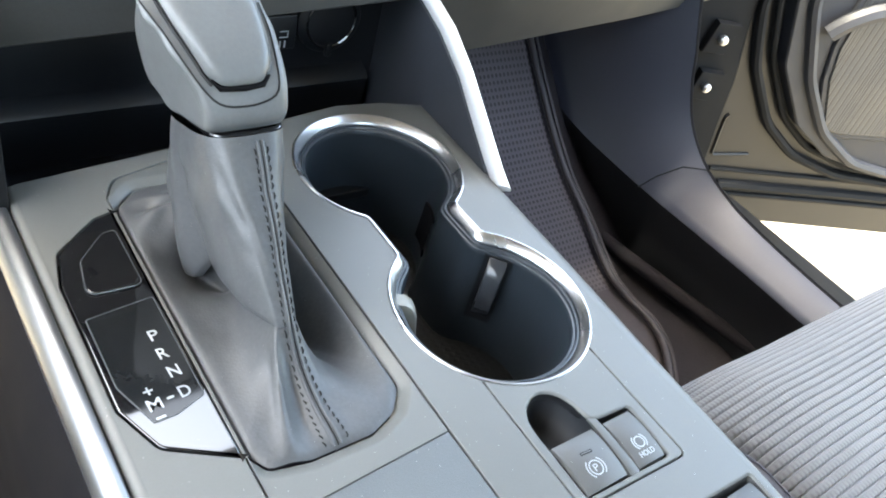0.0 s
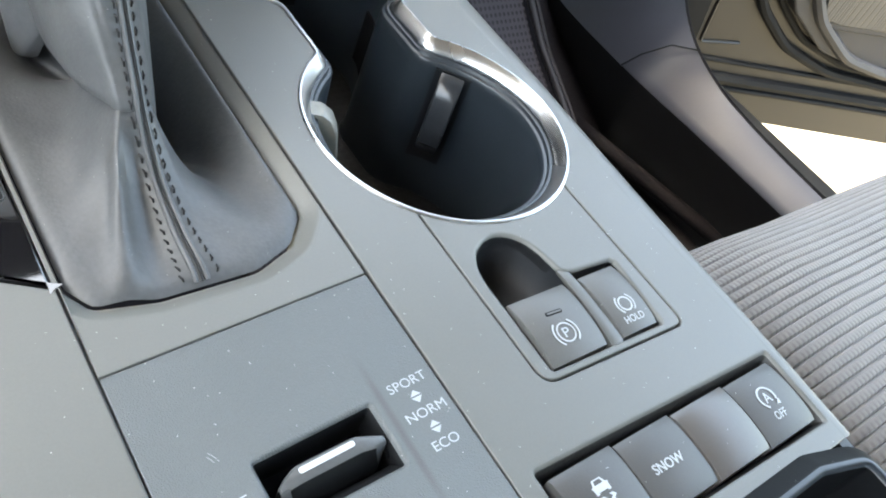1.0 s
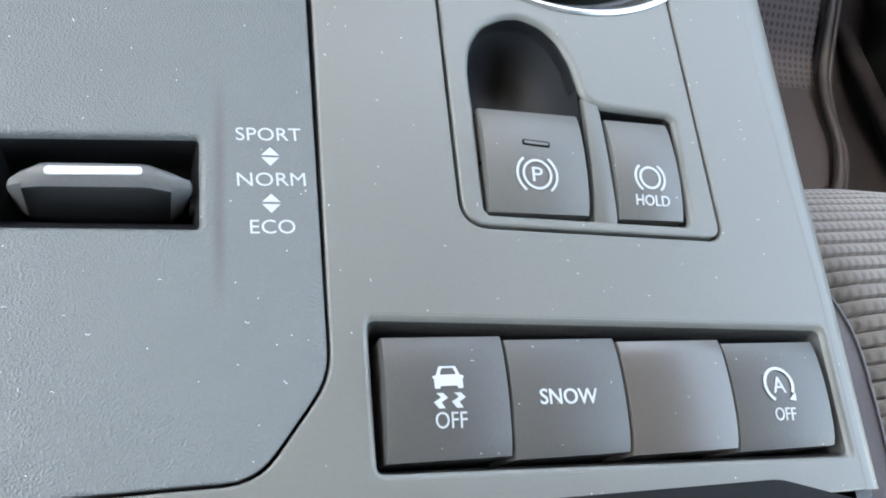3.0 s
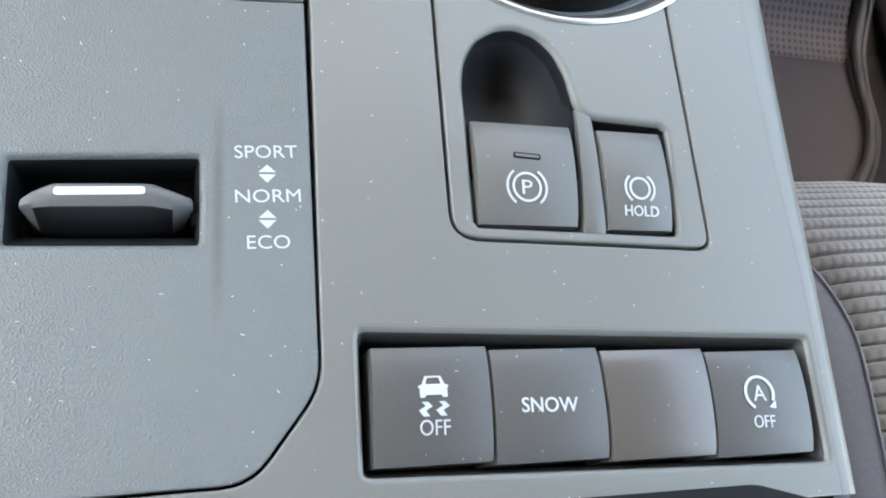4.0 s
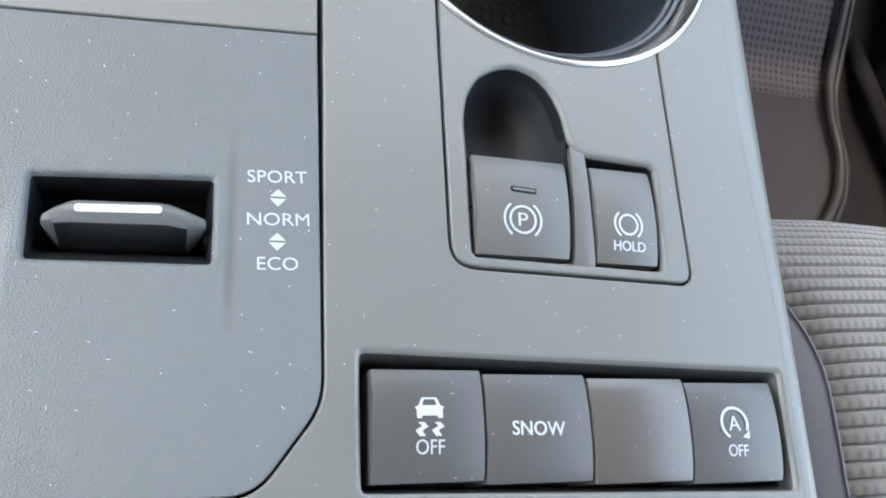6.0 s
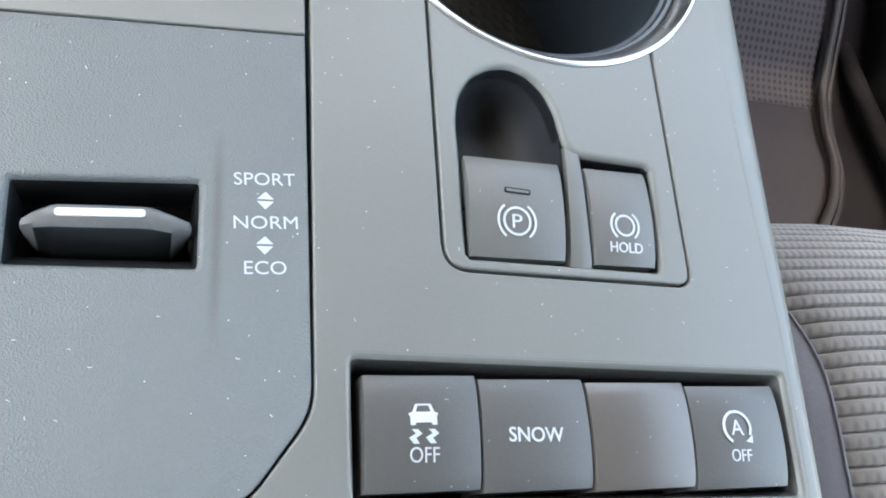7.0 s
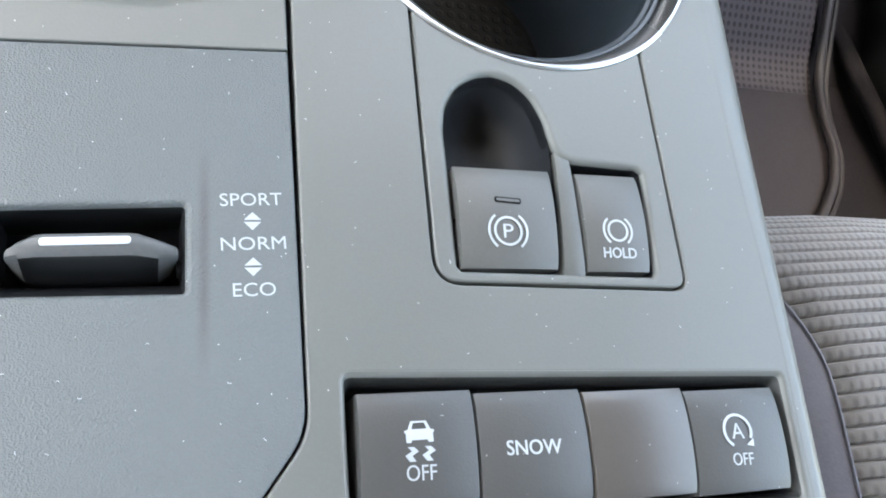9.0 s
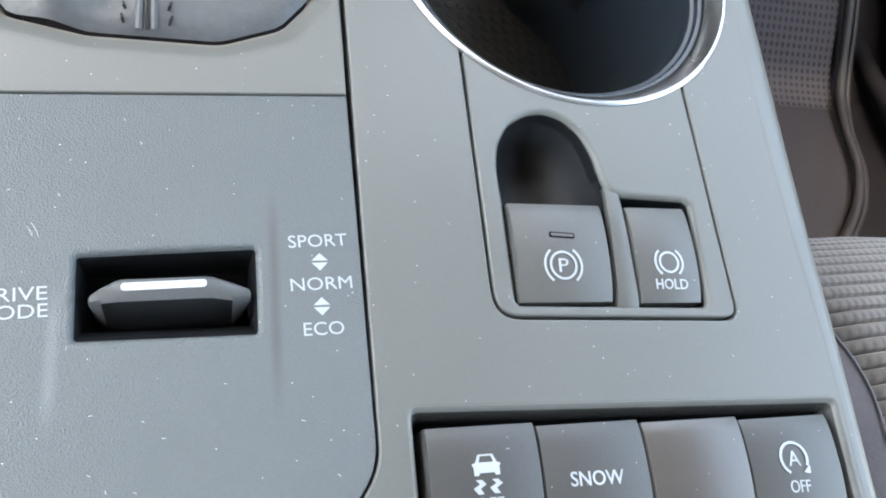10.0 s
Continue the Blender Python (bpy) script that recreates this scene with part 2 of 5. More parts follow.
LINING = dotted("cup_liner_rubber", (0.0055, 0.0066, 0.0085), (0.0035, 0.004, 0.005), 0.004, 0.0012, 0.6, 0.0002)
STEEL = material("zinc_steel", (0.6, 0.6, 0.6), 0.35, metal=1.0)
HEADLINER = material("headliner_cloth", (0.22, 0.215, 0.21), 0.95, grain=900, bump=0.2)
GROUND = material("pale_concrete", (0.225, 0.196, 0.145), 0.9, grain=300, bump=0.4, spread=0.1, stain=2)


# ---- building helpers ----
def link(name, bm, mat, parent=None, label="", smooth=40, base=None):
    """Links a bmesh, in units of the plan, as one mesh. The origin is the parent's, or base."""
    o = Vector(parent["base"]) if parent else Vector(base or (0, 0, 0))
    for v in bm.verts:
        v.co = (v.co - o) * U
    bmesh.ops.recalc_face_normals(bm, faces=bm.faces)
    me = bpy.data.meshes.new(name)
    bm.to_mesh(me)
    bm.free()
    me.materials.append(mat)
    if smooth:
        for p in me.polygons:
            p.use_smooth = True
        me.set_sharp_from_angle(angle=radians(smooth))
    ob = new(name, me)
    if parent:
        ob.parent = parent
        ob["base"] = tuple(o)
    else:
        ob.location = o * U + Vector((0, 0, Z0))
        ob["base"] = tuple(o)
    if label:
        ob["label"] = label
    return ob


def thing(name, base, label, category, group="", kind=""):
    ob = new(name)
    ob.empty_display_size = 0.01
    ob["base"] = tuple(base)
    ob.location = Vector(base) * U + Vector((0, 0, Z0))
    return tagged(ob, label, category, group, kind)


part = link


def smoothed(pts, step=0.2, sigma=0.3, closed=True):
    """A polyline evened out to a step and rounded over sigma."""
    p = [Vector(q) for q in pts]
    if closed:
        p = p + [p[0]]
    out = []
    for a, b in zip(p, p[1:]):
        k = max(1, round((b - a).length / step))
        out += [a.lerp(b, i / k) for i in range(k)]
    if not closed:
        out.append(p[-1])
    w = max(1, round(3 * sigma / step))
    ker = [math.exp(-0.5 * (i * step / sigma) ** 2) for i in range(-w, w + 1)]
    n, res = len(out), []
    for i in range(n):
        s, tot = Vector(out[0]) * 0, 0
        for j, kk in zip(range(-w, w + 1), ker):
            q = out[(i + j) % n] if closed else out[min(max(i + j, 0), n - 1)]
            s += q * kk
            tot += kk
        res.append(s / tot)
    return res


def fillet(pts, r, n=5):
    """A closed polygon with its corners rounded; r is one radius or one for each corner."""
    p = [Vector(q[:2]) for q in pts]
    rs = r if isinstance(r, (list, tuple)) else [r] * len(p)
    out = []
    for i, q in enumerate(p):
        a, b = (p[i - 1] - q), (p[(i + 1) % len(p)] - q)
        la, lb = a.length, b.length
        a, b = a / la, b / lb
        ang = a.angle(b)
        if rs[i] <= 0 or ang > 3.1:
            out.append(q)
            continue
        d = min(rs[i] / math.tan(ang / 2), 0.49 * la, 0.49 * lb)
        s, e = q + a * d, q + b * d
        for k in range(n + 1):
            t = k / n
            out.append(s * (1 - t) ** 2 + q * 2 * t * (1 - t) + e * t * t)
    return out


def arc(cx, cy, r, a0, a1, n=24):
    return [Vector((cx + r * math.cos(radians(a0 + (a1 - a0) * i / n)), cy + r * math.sin(radians(a0 + (a1 - a0) * i / n)))) for i in range(n + 1)]


def plate(loops, top, thick, bevel=0.0, res=2):
    """A flat sheet with holes: first loop outside, the others holes; its rims rounded by bevel."""
    cu = bpy.data.curves.new("sheet", "CURVE")
    cu.dimensions, cu.fill_mode = "2D", "BOTH"
    cu.extrude, cu.bevel_depth, cu.bevel_resolution = max(1e-4, thick / 2 - bevel), bevel, res
    cu.offset = -bevel
    for loop in loops:
        s = cu.splines.new("POLY")
        s.points.add(len(loop) - 1)
        for q, pt in zip(loop, s.points):
            pt.co = (q[0], q[1], 0, 1)
        s.use_cyclic_u = True
    return curve_mesh(cu, Matrix.Translation((0, 0, top - thick / 2)))


def curve_mesh(cu, m=Matrix()):
    ob = bpy.data.objects.new("sheet", cu)
    scene.collection.objects.link(ob)
    bpy.context.view_layer.update()
    me = bpy.data.meshes.new_from_object(ob.evaluated_get(bpy.context.evaluated_depsgraph_get()))
    bm = bmesh.new()
    bm.from_mesh(me)
    bmesh.ops.transform(bm, matrix=m, verts=bm.verts)
    bpy.data.objects.remove(ob)
    bpy.data.curves.remove(cu)
    bpy.data.meshes.remove(me)
    return bm


def lettering(text, width, height, cx, cy, z, turn=0.0, bold=-0.003):
    """Letters of a given width and height, centred, standing 0.015 over z."""
    cu = bpy.data.curves.new("letters", "FONT")
    cu.body, cu.size, cu.extrude, cu.resolution_u, cu.offset = text, 1.0, 0.01, 4, bold
    bm = curve_mesh(cu)
    lo = [min(v.co[i] for v in bm.verts) for i in range(2)]
    hi = [max(v.co[i] for v in bm.verts) for i in range(2)]
    m = Matrix.Translation((cx, cy, z)) @ Matrix.Rotation(radians(turn), 4, "Z") @ Matrix.Diagonal((width / (hi[0] - lo[0]), height / (hi[1] - lo[1]), 1.2, 1))
    m = m @ Matrix.Translation((-(lo[0] + hi[0]) / 2, -(lo[1] + hi[1]) / 2, 0))
    bmesh.ops.transform(bm, matrix=m, verts=bm.verts)
    return bm


def loft(rings, closed=True, cap0=False, cap1=False):
    """Skin over rings of equally many points."""
    bm = bmesh.new()
    rows = [[bm.verts.new(p) for p in r] for r in rings]
    n = len(rows[0])
    for a, b in zip(rows, rows[1:]):
        for i in range(n if closed else n - 1):
            j = (i + 1) % n
            bm.faces.new((a[i], a[j], b[j], b[i]))
    if cap0:
        bm.faces.new(rows[0])
    if cap1:
        bm.faces.new(rows[-1])
    return bm


def tube(path, r, n=8, closed=False, squash=1.0):
    """A round bar along a path; r is a number or one for each point."""
    p = [Vector(q) for q in path]
    rs = r if isinstance(r, (list, tuple)) else [r] * len(p)
    rings = []
    for i, q in enumerate(p):
        a = p[i - 1] if i or closed else p[0]
        b = p[(i + 1) % len(p)] if i < len(p) - 1 or closed else p[-1]
        t = (b - a).normalized()
        side = t.cross(Vector((0, 0, 1)))
        side = side.normalized() if side.length > 1e-4 else Vector((1, 0, 0))
        up = side.cross(t).normalized()
        rings.append([q + side * (rs[i] * math.cos(2 * math.pi * k / n)) + up * (rs[i] * squash * math.sin(2 * math.pi * k / n)) for k in range(n)])
    if closed:
        rings.append(rings[0])
        bm = loft(rings)
        bmesh.ops.remove_doubles(bm, verts=bm.verts, dist=1e-5)
        return bm
    return loft(rings, True, True, True)


def join(*parts_):
    out = bmesh.new()
    for b in parts_:
        me = bpy.data.meshes.new("join")
        b.to_mesh(me)
        b.free()
        out.from_mesh(me)
        bpy.data.meshes.remove(me)
    return out


def block(x0, x1, y0, y1, z0, z1, bevel=0.0, seg=3):
    bm = bmesh.new()
    bmesh.ops.create_cube(bm, size=1, matrix=Matrix.Translation(((x0 + x1) / 2, (y0 + y1) / 2, (z0 + z1) / 2)) @ Matrix.Diagonal((x1 - x0, y1 - y0, z1 - z0, 1)))
    if bevel:
        bmesh.ops.bevel(bm, geom=bm.edges[:], offset=bevel, segments=seg, affect="EDGES", profile=0.5)
    return bm


def inset(loop, d):
    """A closed loop moved inward by d (outward where d is negative); the loop runs anticlockwise."""
    n, out = len(loop), []
    for i in range(n):
        t = (Vector(loop[(i + 1) % n]) - Vector(loop[i - 1])).normalized()
        out.append(Vector(loop[i]) + Vector((-t.y, t.x)) * d)
    return out


def anticlockwise(loop):
    a = sum(loop[i - 1][0] * loop[i][1] - loop[i][0] * loop[i - 1][1] for i in range(len(loop)))
    return list(loop) if a > 0 else list(reversed(loop))


def at_z(loop, z):
    return [(q[0], q[1], z) for q in loop]


def pocket(loop, levels, cap=True):
    """A hollow below a loop: levels are (inset, z)."""
    rings = [at_z(inset(loop, d), z) for d, z in levels]
    bm = loft(rings)
    if cap:
        last = rings[-1]
        c = bm.verts.new((sum(q[0] for q in last) / len(last), sum(q[1] for q in last) / len(last), last[0][2]))
        bm.verts.ensure_lookup_table()
        base = len(bm.verts) - 1 - len(last)
        vs = [bm.verts[base + i] for i in range(len(last))]
        for i in range(len(vs)):
            bm.faces.new((vs[i - 1], vs[i], c))
    return bm


# ---- outlines of the console's top ----
C1, R1 = (7.20, 6.08), 5.86        # rear cup
C2, R2 = (7.53, 18.72), 5.56       # front cup
NECK = (4.02, 10.26)               # sides of the neck between the cups
ra, la = -math.degrees(math.acos((NECK[1] - C2[0]) / R2)), 360 - math.degrees(math.acos((NECK[0] - C2[0]) / R2))
lb, rb = math.degrees(math.acos((NECK[0] - C1[0]) / R1)), 360 + math.degrees(math.acos((NECK[1] - C1[0]) / R1))
raw = arc(*C2, R2, ra, la, 60) + arc(*C1, R1, lb, rb, 60)
EIGHT = anticlockwise(smoothed(raw, 0.16, 0.17))
ROW = anticlockwise(fillet([(0.84, -8.19), (12.84, -8.52), (12.74, -11.84), (0.84, -11.48)], 0.24))
ROW_IN = anticlockwise(fillet([(1.00, -8.44), (12.60, -8.80), (12.50, -11.66), (0.98, -11.34)], 0.14))
GLOSSY = anticlockwise(fillet([(-8.90, 19.2), (-10.0, 18.9), (-12.35, 16.9), (-12.85, 14.6), (-12.85, 6.9), (-11.9, 4.4), (-8.90, 2.55)], [0.1, 0.8, 0.8, 0.8, 1.2, 1.0, 0.1]))
MIDDLE = anticlockwise(fillet([(0, 22.2), (-4.6, 22.6), (-8.2, 21.7), (-8.92, 20.2), (-8.92, -9.4), (-7.0, -11.38), (-6.3, -11.54), (-2.6, -11.46), (-1.36, -11.44), (0.11, -9.50)], [0.6, 2, 1.2, 0.8, 0.9, 0.6, 0.7, 0.6, 1.5, 1.7]))
RIM = [(13.11, -12.58), (13.27, -8.3), (13.32, -7.0), (13.38, -5.2), (13.41, -4), (13.53, -1), (13.66, 2), (13.78, 5), (13.91, 8), (14.0, 11), (14.11, 14), (14.29, 19), (14.46, 24.1)]
ROLL = [0.26, 0.27, 0.30, 0.40, 0.48, 0.62, 0.66, 0.62, 0.66, 0.8, 0.9, 0.8, 0.6]     # how far in the right edge begins to bend down
EDGE = anticlockwise([Vector(q) for q in [(x - w + 0.12, y) for (x, y), w in zip(RIM, ROLL)]] + fillet([(13.9, 24.2), (11.5, 25.0), (8.0, 25.4), (4.6, 24.9), (-4.2, 23.6), (-13.06, 22.6), (-13.06, -15), (-4.2, -15), (-4.2, -12.6)], [0, 2, 2, 2, 3, 0.4, 0.2, 0.1, 0]))

# ---- centre console ----
console = thing("center_console", (0, 5, -42), "grey plastic car centre console with printed switches and cup holders", "console")
hole = inset(EIGHT, 0.25)
k0 = max(range(len(hole)), key=lambda i: hole[i].y)
hole = hole[k0:] + hole[:k0]
low = [i for i, q in enumerate(hole) if q.y < C1[1] and 3.24 < q.x < 10.42]
rear_arc = hole[low[0]:low[-1] + 1]
BRAKE_LOW = fillet([(3.24, 2), (3.24, -6.13), (10.42, -6.29), (10.42, 2)], [0, 0.75, 0.5, 0], 6)[1:-1]
BRAKE_LOW = [Vector((3.24, rear_arc[0].y - 0.1))] + BRAKE_LOW + [Vector((10.42, rear_arc[-1].y - 0.1))]
CUPS = hole[:low[0]] + BRAKE_LOW + hole[low[-1] + 1:]
part("top_frame", plate([EDGE] + [list(reversed(q)) for q in (CUPS, ROW, GLOSSY, MIDDLE)], 0.0, 0.9, 0.055), GREY, console, "satin grey plastic frame with dust specks")

rows = []
for y in (-14.9, -8, 0, 8, 16, 22.5):
    rows.append([(-12.84, y, -0.03), (-12.95, y, 0.002), (-13.06, y, -0.001), (-13.17, y, -0.02), (-13.29, y, -0.09), (-13.38, y, -0.2), (-13.45, y, -0.4), (-13.47, y, -0.9), (-13.05, y, -0.9)])
part("edge_roll", loft(rows, True, True, True), GREY, console)
rows = []
for (x, y), w in zip(RIM, ROLL):
    dz = 0.16 * (w - 0.2)
    rows.append([(x - w - 0.12, y, -0.03), (x - w, y, 0.002)] + [(x - w + w * f, y, 0.002 - dz * f * f) for f in (0.2, 0.4, 0.6, 0.8, 1.0)] + [(x + 0.10, y, -0.035 - dz), (x + 0.22, y, -0.09 - dz), (x + 0.33, y, -0.20 - dz), (x + 0.41, y, -0.38 - dz), (x + 0.45, y, -1.0), (x, y, -1.0)])
part("edge_roll", loft(rows, True, True, True), GREY, console)

# skirts of the console, under the frame
for side, x0, x1 in (("left", -13.4, -12.9), ("right", 13.0, 13.5)):
    pts = [(-60, x0, x1), (-12, x0, x1), (8, x0 + (0.6 if x0 > 0 else 0), x1 + (0.6 if x0 > 0 else 0)), (24, x0 + (1.0 if x0 > 0 else 0), x1 + (1.0 if x0 > 0 else 0))]
    rings = []
    for y, a, b in pts:
        flare = 1.0 if a > 0 else -1.0
        rings.append([(a, y, -0.5), (b, y, -0.5), (b + flare, y, -12), (b + flare * 1.5, y, -45), (a + flare * 1.5, y, -45), (a + flare, y, -12)])
    part("side_skirt", loft(rings, True, True, True), BLACK, console, "black plastic side")

# seam around the inserts: dark bed below the gaps
bed = [[(-13.0, 22.3), (-13.0, -12.1), (13.2, -12.1), (14.2, 23.8)], list(reversed(inset(EIGHT, -0.05)))]
bed[0] = anticlockwise(bed[0])
sel_hole = anticlockwise(fillet([(-6.30, -4.52), (-2.45, -4.28), (-2.43, -6.36), (-6.26, -6.44)], 0.12))
arch = [Vector((3.92, -3.05)), Vector((3.90, -1.95)), Vector((4.02, -1.2)), Vector((4.4, -0.56)), Vector((4.98, -0.20)), Vector((5.55, -0.09)), Vector((6.12, -0.27)), Vector((6.57, -0.72)), Vector((6.85, -1.40)), Vector((6.94, -2.02)), Vector((7.05, -2.40)), Vector((7.35, -2.62)), Vector((8.3, -2.66)), Vector((9.58, -2.72))]
arch = [q for q in smoothed(arch, 0.15, 0.16, closed=False)]
SWITCHES = anticlockwise(arch + [Vector((9.66, -2.85)), Vector((9.50, -5.78)), Vector((9.42, -5.88)), Vector((3.98, -5.76)), Vector((3.90, -5.66))])

# panel round the lever
bx = [(-0.62, 3.2), (-0.62, 20.0), (-1.6, 21.0), (-7.4, 20.9), (-8.86, 19.5), (-8.86, 2.7), (-8.3, 1.7), (-6.4, 1.32), (-3.2, 1.35), (-1.6, 2.0)]
BOOT = anticlockwise(fillet(bx, [1.0, 0.8, 0.8, 1.0, 1.0, 0.4, 0.6, 1.5, 1.5, 1.0]))
bed += [list(reversed(inset(q, -0.12))) for q in (ROW, sel_hole, SWITCHES)] + [list(reversed(BOOT))]
part("bed", plate(bed, -0.95, 0.5), GAP, console, "black bed below the panel gaps")
up = [(-0.07, 0.02), (-0.07, 22.05), (-4.6, 22.45), (-8.1, 21.6), (-8.87, 20.1), (-8.87, -0.60)]
UPPER = anticlockwise(fillet(up, [0.05, 0.5, 2, 1.2, 0.8, 0.05]))
HOLLOW = [Vector((min(max(q.x, -8.83), -0.13), q.y)) for q in inset(BOOT, -0.58)]
part("shift_surround", plate([UPPER, list(reversed(HOLLOW))], 0.01, 0.8, 0.035), GREY, console, "satin grey plastic surround of the shift lever")
rim = loft([[(min(max(q[0], -8.86), -0.10), q[1], q[2]) for q in at_z(inset(BOOT, d), z)] for d, z in ((-0.64, 0.0), (-0.56, 0.012), (-0.44, -0.02), (-0.28, -0.10), (-0.1, -0.20), (0.06, -0.32), (0.2, -0.7))])
part("boot_rim", rim, GREY, console)

# panel with the drive mode switch
lo = [(-0.07, -0.03), (-8.86, -0.65), (-8.86, -9.37), (-6.97, -11.32), (-6.3, -11.47), (-2.6, -11.39), (-1.39, -11.37), (0.04, -9.47)]
LOWER = anticlockwise(fillet(lo, [0.05, 0.05, 0.9, 0.6, 0.7, 0.6, 1.5, 1.7]))
part("drive_mode_panel", plate([LOWER, list(reversed(inset(sel_hole, -0.13)))], 0.0, 0.9, 0.04), GREY_TEX, console, "fine-grained grey plastic panel with a pale scuff and a dark streak")
sel_in = inset(sel_hole, 0.10)
sel_in = [Vector((q.x, q.y + 0.30 * min(1, max(0, (-5.3 - q.y) / 0.9)))) for q in sel_in]
part("pocket_lip", loft([at_z(inset(sel_hole, d), z) for d, z in ((-0.20, -0.02), (-0.16, 0.002), (-0.10, -0.006), (-0.05, -0.03), (-0.01, -0.08), (0.015, -0.16))]), GREY_TEX, console)
# pocket walls coloured near black for the shade inside
part("selector_pocket", loft([at_z(inset(sel_hole, 0.01), -0.15), at_z(inset(sel_hole, 0.05), -0.2), at_z(sel_in, -0.75), at_z(inset(sel_in, 0.03), -1.5)]), TRAY, console)
part("selector_bottom", plate([sel_in], -1.3, 0.2), GAP, console)

# insert with the parking brake switches
ring_low = [q for q in rear_arc]
INSERT = anticlockwise([Vector((3.33, ring_low[0].y - 0.25))] + [Vector((q.x, q.y)) for q in inset(fillet([(3.24, 2), (3.24, -6.13), (10.42, -6.29), (10.42, 2)], [0, 0.75, 0.5, 0], 6), 0.09)[1:-1]] + [Vector((10.33, ring_low[-1].y - 0.2))] + [q + Vector((0, -0.02)) for q in reversed(ring_low) if 3.5 < q.x < 10.2])
part("brake_switch_panel", plate([INSERT, list(reversed(inset(SWITCHES, -0.11)))], 0.0, 0.8, 0.055), GREY, console, "satin grey panel round the parking brake switch")
part("switch_lip", loft([at_z(inset(SWITCHES, d), z) for d, z in ((-0.20, -0.02), (-0.15, -0.002), (-0.09, -0.02), (-0.04, -0.06), (-0.01, -0.12), (0.01, -0.2))]), GREY, console)
part("switch_pocket", pocket(SWITCHES, [(0.006, -0.17), (0.03, -0.3), (0.08, -1.9)]), BLACK, console)


def barrel(x0a, x1a, ya, x0b, x1b, yb, z_edge, rise, depth, n=12, round_=0.06):
    """A key whose top is bowed along y: its far edge from x0a to x1a at ya, its near edge at yb."""
    rings = []
    for i in range(n + 1):
        t = i / n
        y = ya + (yb - ya) * t
        l, r = x0a + (x0b - x0a) * t, x1a + (x1b - x1a) * t
        z = z_edge + rise * (1 - (2 * t - 1) ** 2) - 0.05 * (abs(2 * t - 1) ** 10)
        rings.append([(l, y, z - depth), (l, y, z - round_), (l + round_ * 0.3, y, z - round_ * 0.3), (l + round_, y, z), (r - round_, y, z), (r - round_ * 0.3, y, z - round_ * 0.3), (r, y, z - round_), (r, y, z - depth)])
    bm = loft(rings, False)
    for row in (rings[0], rings[-1]):
        bm.faces.new([bm.verts.new(q) for q in row])
    bmesh.ops.remove_doubles(bm, verts=bm.verts, dist=1e-4)
    return bm


def drape(bm, z):
    """Lays a flat print on a surface: z(y) gives its height."""
    lo_ = min(v.co.z for v in bm.verts)
    for v in bm.verts:
        v.co.z = v.co.z - lo_ + z(v.co.y) + 0.004
    return bm


def dense(bm):
    bmesh.ops.subdivide_edges(bm, edges=[e for e in bm.edges if e.calc_length() > 0.3], cuts=2)
    return bm


def arch_z(ya, yb, z_edge, rise):
    return lambda y: z_edge + rise * (1 - (2 * (y - ya) / (yb - ya) - 1) ** 2)


def ring_sector(cx, cy, r, w, a0, a1, z):
    outer, inner = arc(cx, cy, r + w / 2, a0, a1, 20), arc(cx, cy, r - w / 2, a0, a1, 20)
    return plate([outer + list(reversed(inner))], z + 0.02, 0.02)


def ring_full(cx, cy, r, w, z):
    return plate([arc(cx, cy, r + w / 2, 0, 350, 35), list(reversed(arc(cx, cy, r - w / 2, 0, 350, 35)))], z + 0.02, 0.02)


# parking brake and hold switches
pz = arch_z(-2.95, -5.70, 0.0, 0.14)
pkey = part("parking_brake_switch", barrel(4.02, 6.76, -2.95, 3.99, 6.64, -5.70, 0.0, 0.14, 1.2, 16), BRAKEKEY, console, "grey key with a white parking brake symbol")
cx, cy = 5.28, -4.76
part("brake_symbol", drape(join(ring_full(cx, cy, 0.36, 0.06, 0), ring_sector(cx, cy, 0.52, 0.06, 128, 232, 0), ring_sector(cx, cy, 0.52, 0.06, -52, 52, 0), lettering("P", 0.27, 0.36, cx + 0.01, cy, 0.0, -1)), pz), PRINT, pkey, "white printed parking brake symbol")
part("lamp", drape(plate([fillet([(5.02, -3.82), (5.74, -3.86), (5.73, -4.01), (5.01, -3.97)], 0.05)], 0.02, 0.02), pz), GAP, pkey, "small dark indicator slit")
part("lamp_window", drape(plate([fillet([(5.06, -3.86), (5.70, -3.895), (5.695, -3.97), (5.055, -3.935)], 0.03)], 0.03, 0.03), pz), BRAKEKEY, pkey)
hz = arch_z(-2.96, -5.74, -0.03, 0.14)
hkey = part("hold_switch", barrel(7.54, 9.44, -2.96, 7.50, 9.36, -5.74, -0.03, 0.14, 1.2, 16), BRAKEKEY, console, "grey key printed HOLD in white")
cx, cy = 8.47, -4.65
part("hold_symbol", drape(join(ring_full(cx, cy, 0.28, 0.06, 0), ring_sector(cx, cy, 0.42, 0.06, 128, 232, 0), ring_sector(cx, cy, 0.42, 0.06, -52, 52, 0)), hz), PRINT, hkey, "white printed hold symbol")
part("hold_lettering", drape(dense(lettering("HOLD", 0.98, 0.28, 8.46, -5.26, 0.0, -1, 0.008)), hz), PRINT, hkey, "white lettering HOLD")
part("rib", barrel(7.02, 7.46, -2.35, 6.80, 7.44, -5.86, -0.06, 0.08, 1.4, 16), RIB, console, "grey rib between the two keys")
